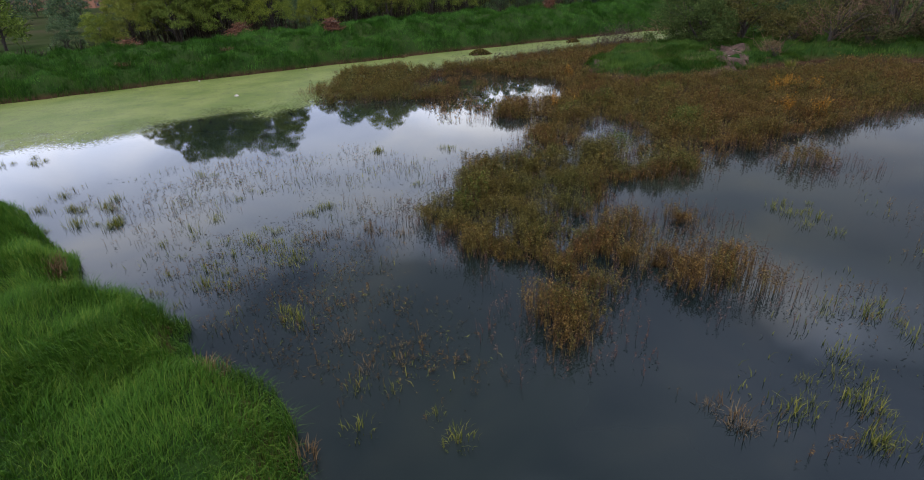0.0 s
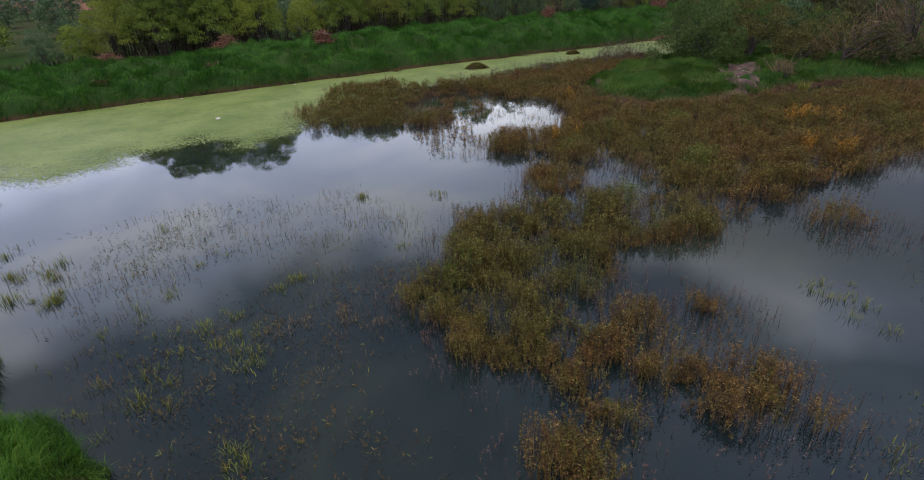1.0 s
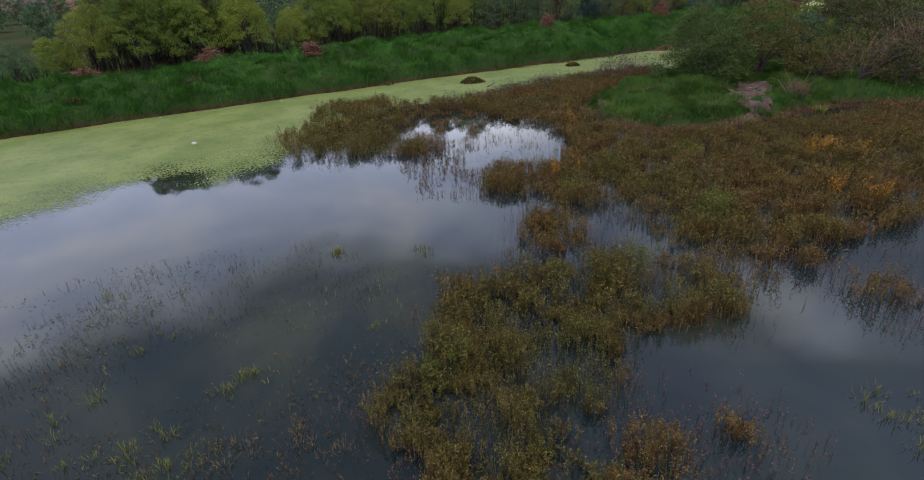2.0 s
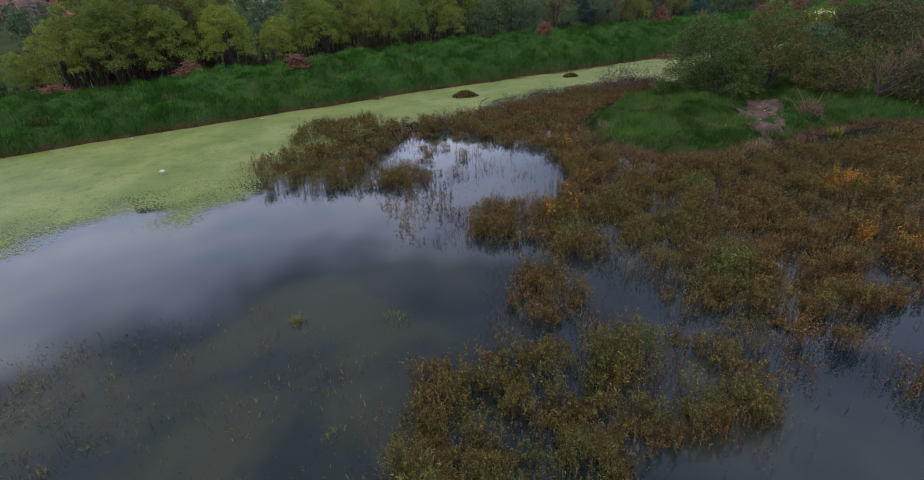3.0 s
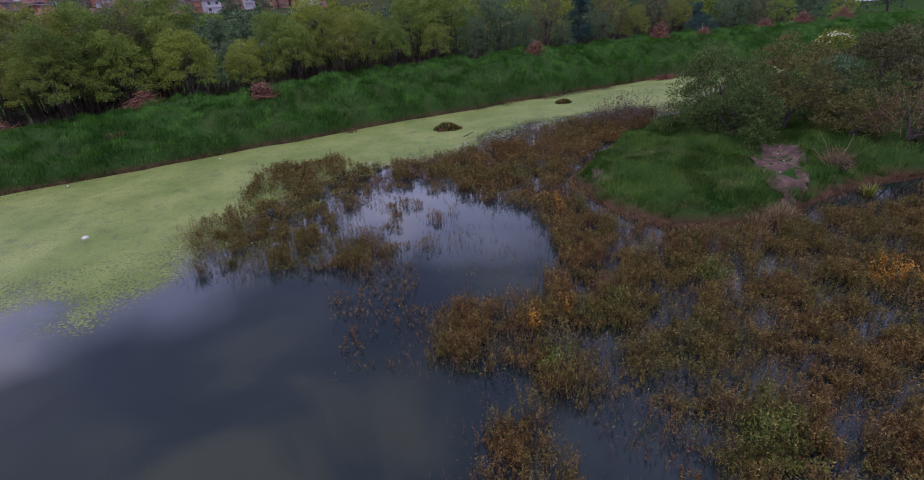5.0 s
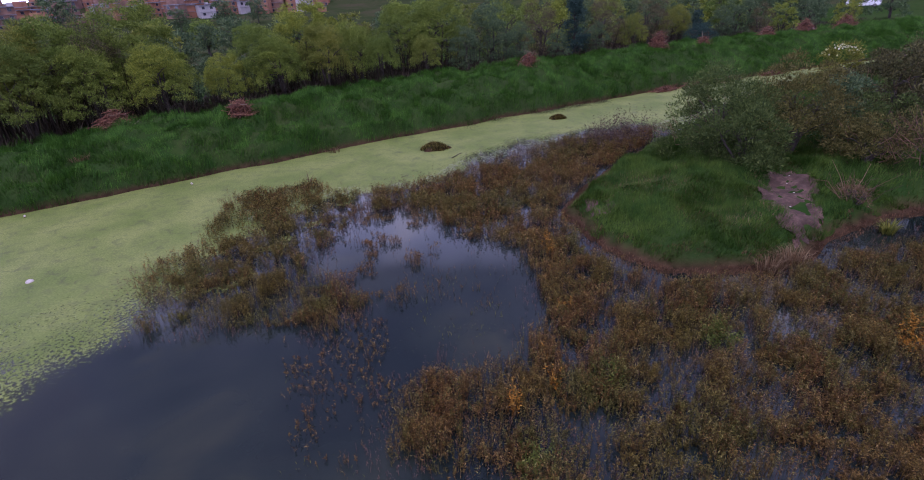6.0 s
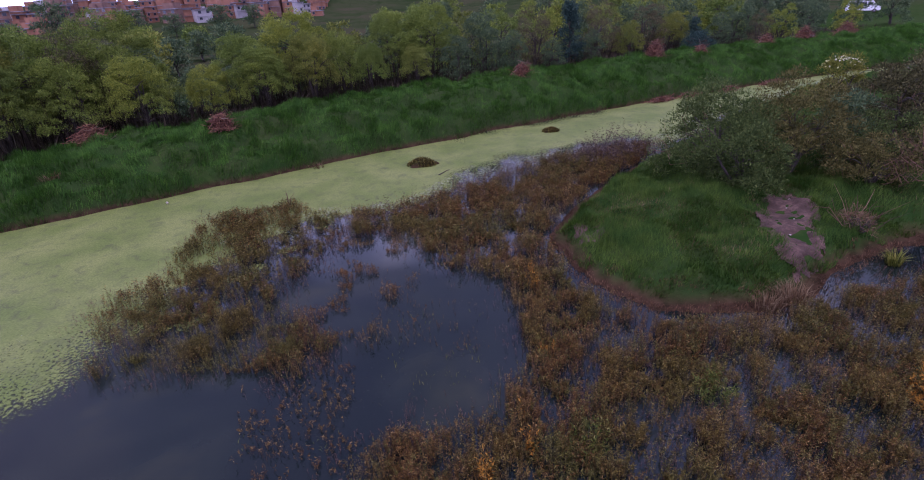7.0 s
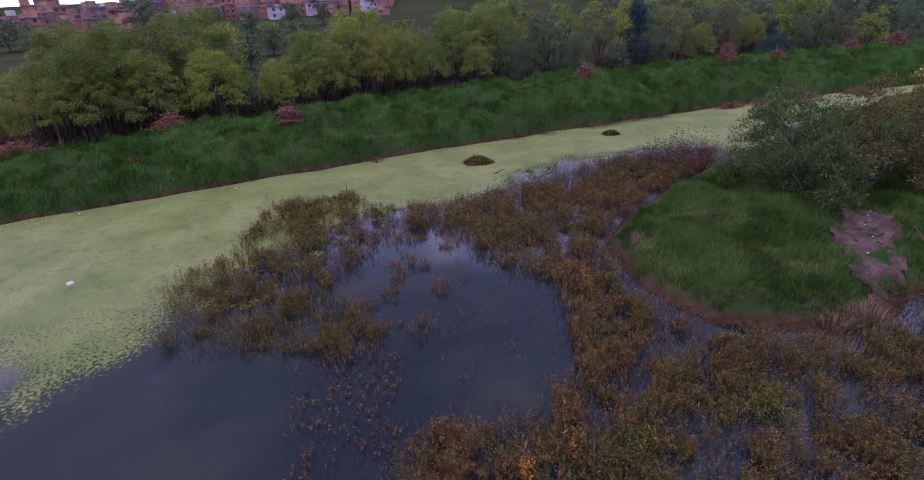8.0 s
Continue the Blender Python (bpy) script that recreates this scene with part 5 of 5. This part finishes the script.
for n, (x, y) in enumerate(((-7.9, 9.1), (-8.1, 9.35), (-1.75, 4.85), (-3.35, 6.15), (-7.6, 8.85))):
    big_tuft("straw_tuft", x, y, 0.3, 130, 0.014, "dry_grass", "dead brown grass hanging over the shore's edge", 40 + n, 0.3)
big_tuft("reed_stalk", -5.6, 40.5, 1.0, 7, 0.05, "marsh_red", "tall dark reed stalks above the other water plants", 30, 0.1)


def dome(bm, radius, tall, segs=14, rings=5):
    vs = [[bm.verts.new((math.cos(2 * math.pi * s / segs) * radius * math.cos(q), math.sin(2 * math.pi * s / segs) * radius * math.cos(q), tall * math.sin(q))) for s in range(segs)] for q in [k * math.pi / 2.2 / rings for k in range(rings + 1)]]
    for a, c2 in zip(vs, vs[1:]):
        for s in range(segs):
            bm.faces.new((a[s], a[(s + 1) % segs], c2[(s + 1) % segs], c2[s]))
    bm.faces.new(vs[-1])
    bm.faces.new(vs[0][::-1])
    return bm


tub = empty("plastic_tub", pose(-13.65, 30.9, 0.0, 0, 6, 30))
tub.scale = (0.72, 0.72, 0.72)
part("bowl", dome(bmesh.new(), 0.19, 0.13), M["white_plastic"], tub)
part("rim", dome(bmesh.new(), 0.21, 0.025), M["white_plastic"], tub)
tagged(tub, "whitish plastic tub floating upside down in the duckweed", "plastic tub")
for x, y in ((-12.7, 41.6), (-19.3, 37.7)):
    bottle = empty("plastic_bottle", pose(x, y, 0.04, 90, 0, 40))
    v, f = tube([(0, 0, -0.14), (0, 0, -0.13), (0, 0, 0.05), (0, 0, 0.1), (0, 0, 0.13)], [0.02, 0.05, 0.05, 0.02, 0.016], 10)
    mesh_thing("body", v, f, M["white_plastic"], bottle, smooth=True)
    v, f = tube([(0, 0, 0.131), (0, 0, 0.133), (0, 0, 0.155), (0, 0, 0.156)], [0.001, 0.02, 0.02, 0.001], 10)
    mesh_thing("cap", v, f, M["dead_twig"], bottle)
    tagged(bottle, "small whitish plastic bottle floating by the bank", "bottle")
v, f = tube([(-0.3, 0, 0.02), (0, 0.05, 0.08), (0.25, 0, 0.2), (0.4, -0.1, 0.24)], [0.03, 0.03, 0.025, 0.012], 6)
stick = mesh_thing("driftwood", v, f, M["bark"])
stick.matrix_basis = pose(2.3, 44.3, 0, 0, 0, 25)
tagged(stick, "dark bent stick poking out of the duckweed", "stick")
r = random.Random(9)
for x, y in ((17.3, 35.9), (16.8, 35.2), (16.4, 34.0), (16.9, 33.2), (15.7, 33.0)):
    bm = bmesh.new()
    bmesh.ops.create_icosphere(bm, subdivisions=1, radius=0.04)
    for v in bm.verts:
        v.co = Vector((v.co.x * r.uniform(0.8, 1.5), v.co.y * r.uniform(0.6, 1.2), v.co.z * 0.5))
    stone = part("stone", bm, M["white_plastic"], None)
    stone.matrix_basis = pose(x, y, float(height(np.array([x]), np.array([y]))[0]) + 0.05)
    tagged(stone, "small pale stone lying on the bare earth", "stone", "stones on the bare earth")


# ---- houses far off ----
def box(bm, x0, x1, y0, y1, z0, z1):
    g = bmesh.ops.create_cube(bm, size=1)["verts"]
    for v in g:
        v.co = Vector(((x0 + x1) / 2 + v.co.x * (x1 - x0), (y0 + y1) / 2 + v.co.y * (y1 - y0), (z0 + z1) / 2 + v.co.z * (z1 - z0)))
    return bm


def house(wide, deep, storeys, walls, seed, m):
    """A flat-roofed town house: storeys with windows, slab edges, a door and a roof sheet."""
    r = random.Random(seed)
    ob = empty("house", m)
    tall = 2.4 * storeys
    part("wall", box(bmesh.new(), -wide / 2, wide / 2, 0, deep, -3, tall), M[walls], ob)
    roof = box(bmesh.new(), -wide / 2 - 0.25, wide / 2 + 0.25, -0.4, deep + 0.2, tall, tall + 0.22)
    part("roof", roof, M["roof_sheet"], ob)
    if r.random() < 0.6:
        part("rooftop_room", box(bmesh.new(), -wide / 2, r.uniform(-0.1, 0.25) * wide, deep * 0.3, deep, tall + 0.22, tall + 2.3), M[walls], ob)
    for s in range(storeys):
        part("slab_edge", box(bmesh.new(), -wide / 2 - 0.1, wide / 2 + 0.1, -0.25, -0.003, s * 2.4 + 2.26, s * 2.4 + 2.38), M["roof_sheet"], ob)
        for w in range(max(1, int(wide / 2.4))):
            if r.random() < 0.3:
                continue
            x = -wide / 2 + (w + 0.5) * wide / max(1, int(wide / 2.4))
            win = part("window", box(bmesh.new(), x - 0.6, x + 0.6, -0.06, -0.004, s * 2.4 + 0.95, s * 2.4 + 2.05), M["roof_sheet" if r.random() < 0.6 else "plaster_wall"], ob)
            part("pane", box(bmesh.new(), x - 0.55, x + 0.55, -0.08, -0.062, s * 2.4 + 1.0, s * 2.4 + 2.0), M["window_pane"], win)
    return tagged(ob, {"brick_wall": "unplastered orange brick town house with a flat roof", "old_brick_wall": "weathered brown brick town house with a flat roof", "plaster_wall": "pale plastered town house with a flat roof"}[walls], "house", "houses on the far hillside")


r = random.Random(5)
for row in range(4):
    for n in range(32):
        az = radians(-55 + n * 1.28 + row * 0.5 + r.uniform(-0.5, 0.5))
        dist = 215 + row * 15 + r.uniform(-7, 7)
        x, y = 4 + dist * math.sin(az), 16 + dist * math.cos(az)
        walls = r.choice(("brick_wall", "brick_wall", "brick_wall", "old_brick_wall", "old_brick_wall", "plaster_wall"))
        house(r.uniform(3.6, 7.5), 7, r.choice((1, 2, 2, 3)), walls, n + 40 * row, set_down(x, y, -math.degrees(az) + r.uniform(-40, 40)) @ Matrix.Scale(r.uniform(0.66, 0.95), 4))
for az, dist, size in ((-37, 178, 1.5), (-31, 180, 1.0), (-43, 172, 0.9), (-24, 176, 1.1), (-47, 160, 1.2), (-45, 150, 1.0), (-34, 168, 0.8), (-28, 160, 0.9), (-21, 172, 1.0), (-40, 165, 0.9)):
    a = radians(az)
    tagged(plant_at(FIELD_TREES[0], 4 + dist * math.sin(a), 16 + dist * math.cos(a), az, size), "dark green tree in front of the brick houses", group="trees by the houses")


def van(m):
    """A white delivery van: body with a sloped nose, windows, wheels and lamps."""
    ob = empty("van", m)
    bm = bmesh.new()
    side = [(-3.1, 0.4), (3.0, 0.4), (3.1, 1.2), (2.2, 1.45), (1.5, 2.3), (-3.0, 2.4), (-3.1, 2.2)]
    rows = [[bm.verts.new((x, y, z)) for x, z in side] for y in (-1.0, 1.0)]
    for s in range(len(side)):
        bm.faces.new((rows[0][s], rows[0][(s + 1) % len(side)], rows[1][(s + 1) % len(side)], rows[1][s]))
    bm.faces.new(rows[0][::-1])
    bm.faces.new(rows[1])
    part("body", bm, M["van_paint"], ob)
    for x0, x1 in ((0.6, 1.5), (-0.9, 0.4), (-2.6, -1.1)):
        for y in (-1.006, 1.006):
            part("window", box(bmesh.new(), x0, x1, y - 0.004, y + 0.004, 1.5, 2.1), M["window_pane"], ob)
    for x in (-2.0, 2.0):
        for y in (-0.95, 0.95):
            wheel = empty("wheel", pose(x, y, 0.38, 90))
            wheel.parent = ob
            v, f = tube([(0, 0, -0.12), (0, 0, -0.119), (0, 0, 0.119), (0, 0, 0.12)], [0.2, 0.38, 0.38, 0.2], 16)
            mesh_thing("tyre", v, f, M["bark"], wheel)
            v, f = tube([(0, 0, -0.13), (0, 0, -0.129), (0, 0, 0.129), (0, 0, 0.13)], [0.02, 0.2, 0.2, 0.02], 12)
            mesh_thing("rim", v, f, M["roof_sheet"], wheel)
    return tagged(ob, "white van parked beyond the embankment", "van")


van(set_down(92.0, 138.0, -30, sink=0.0))
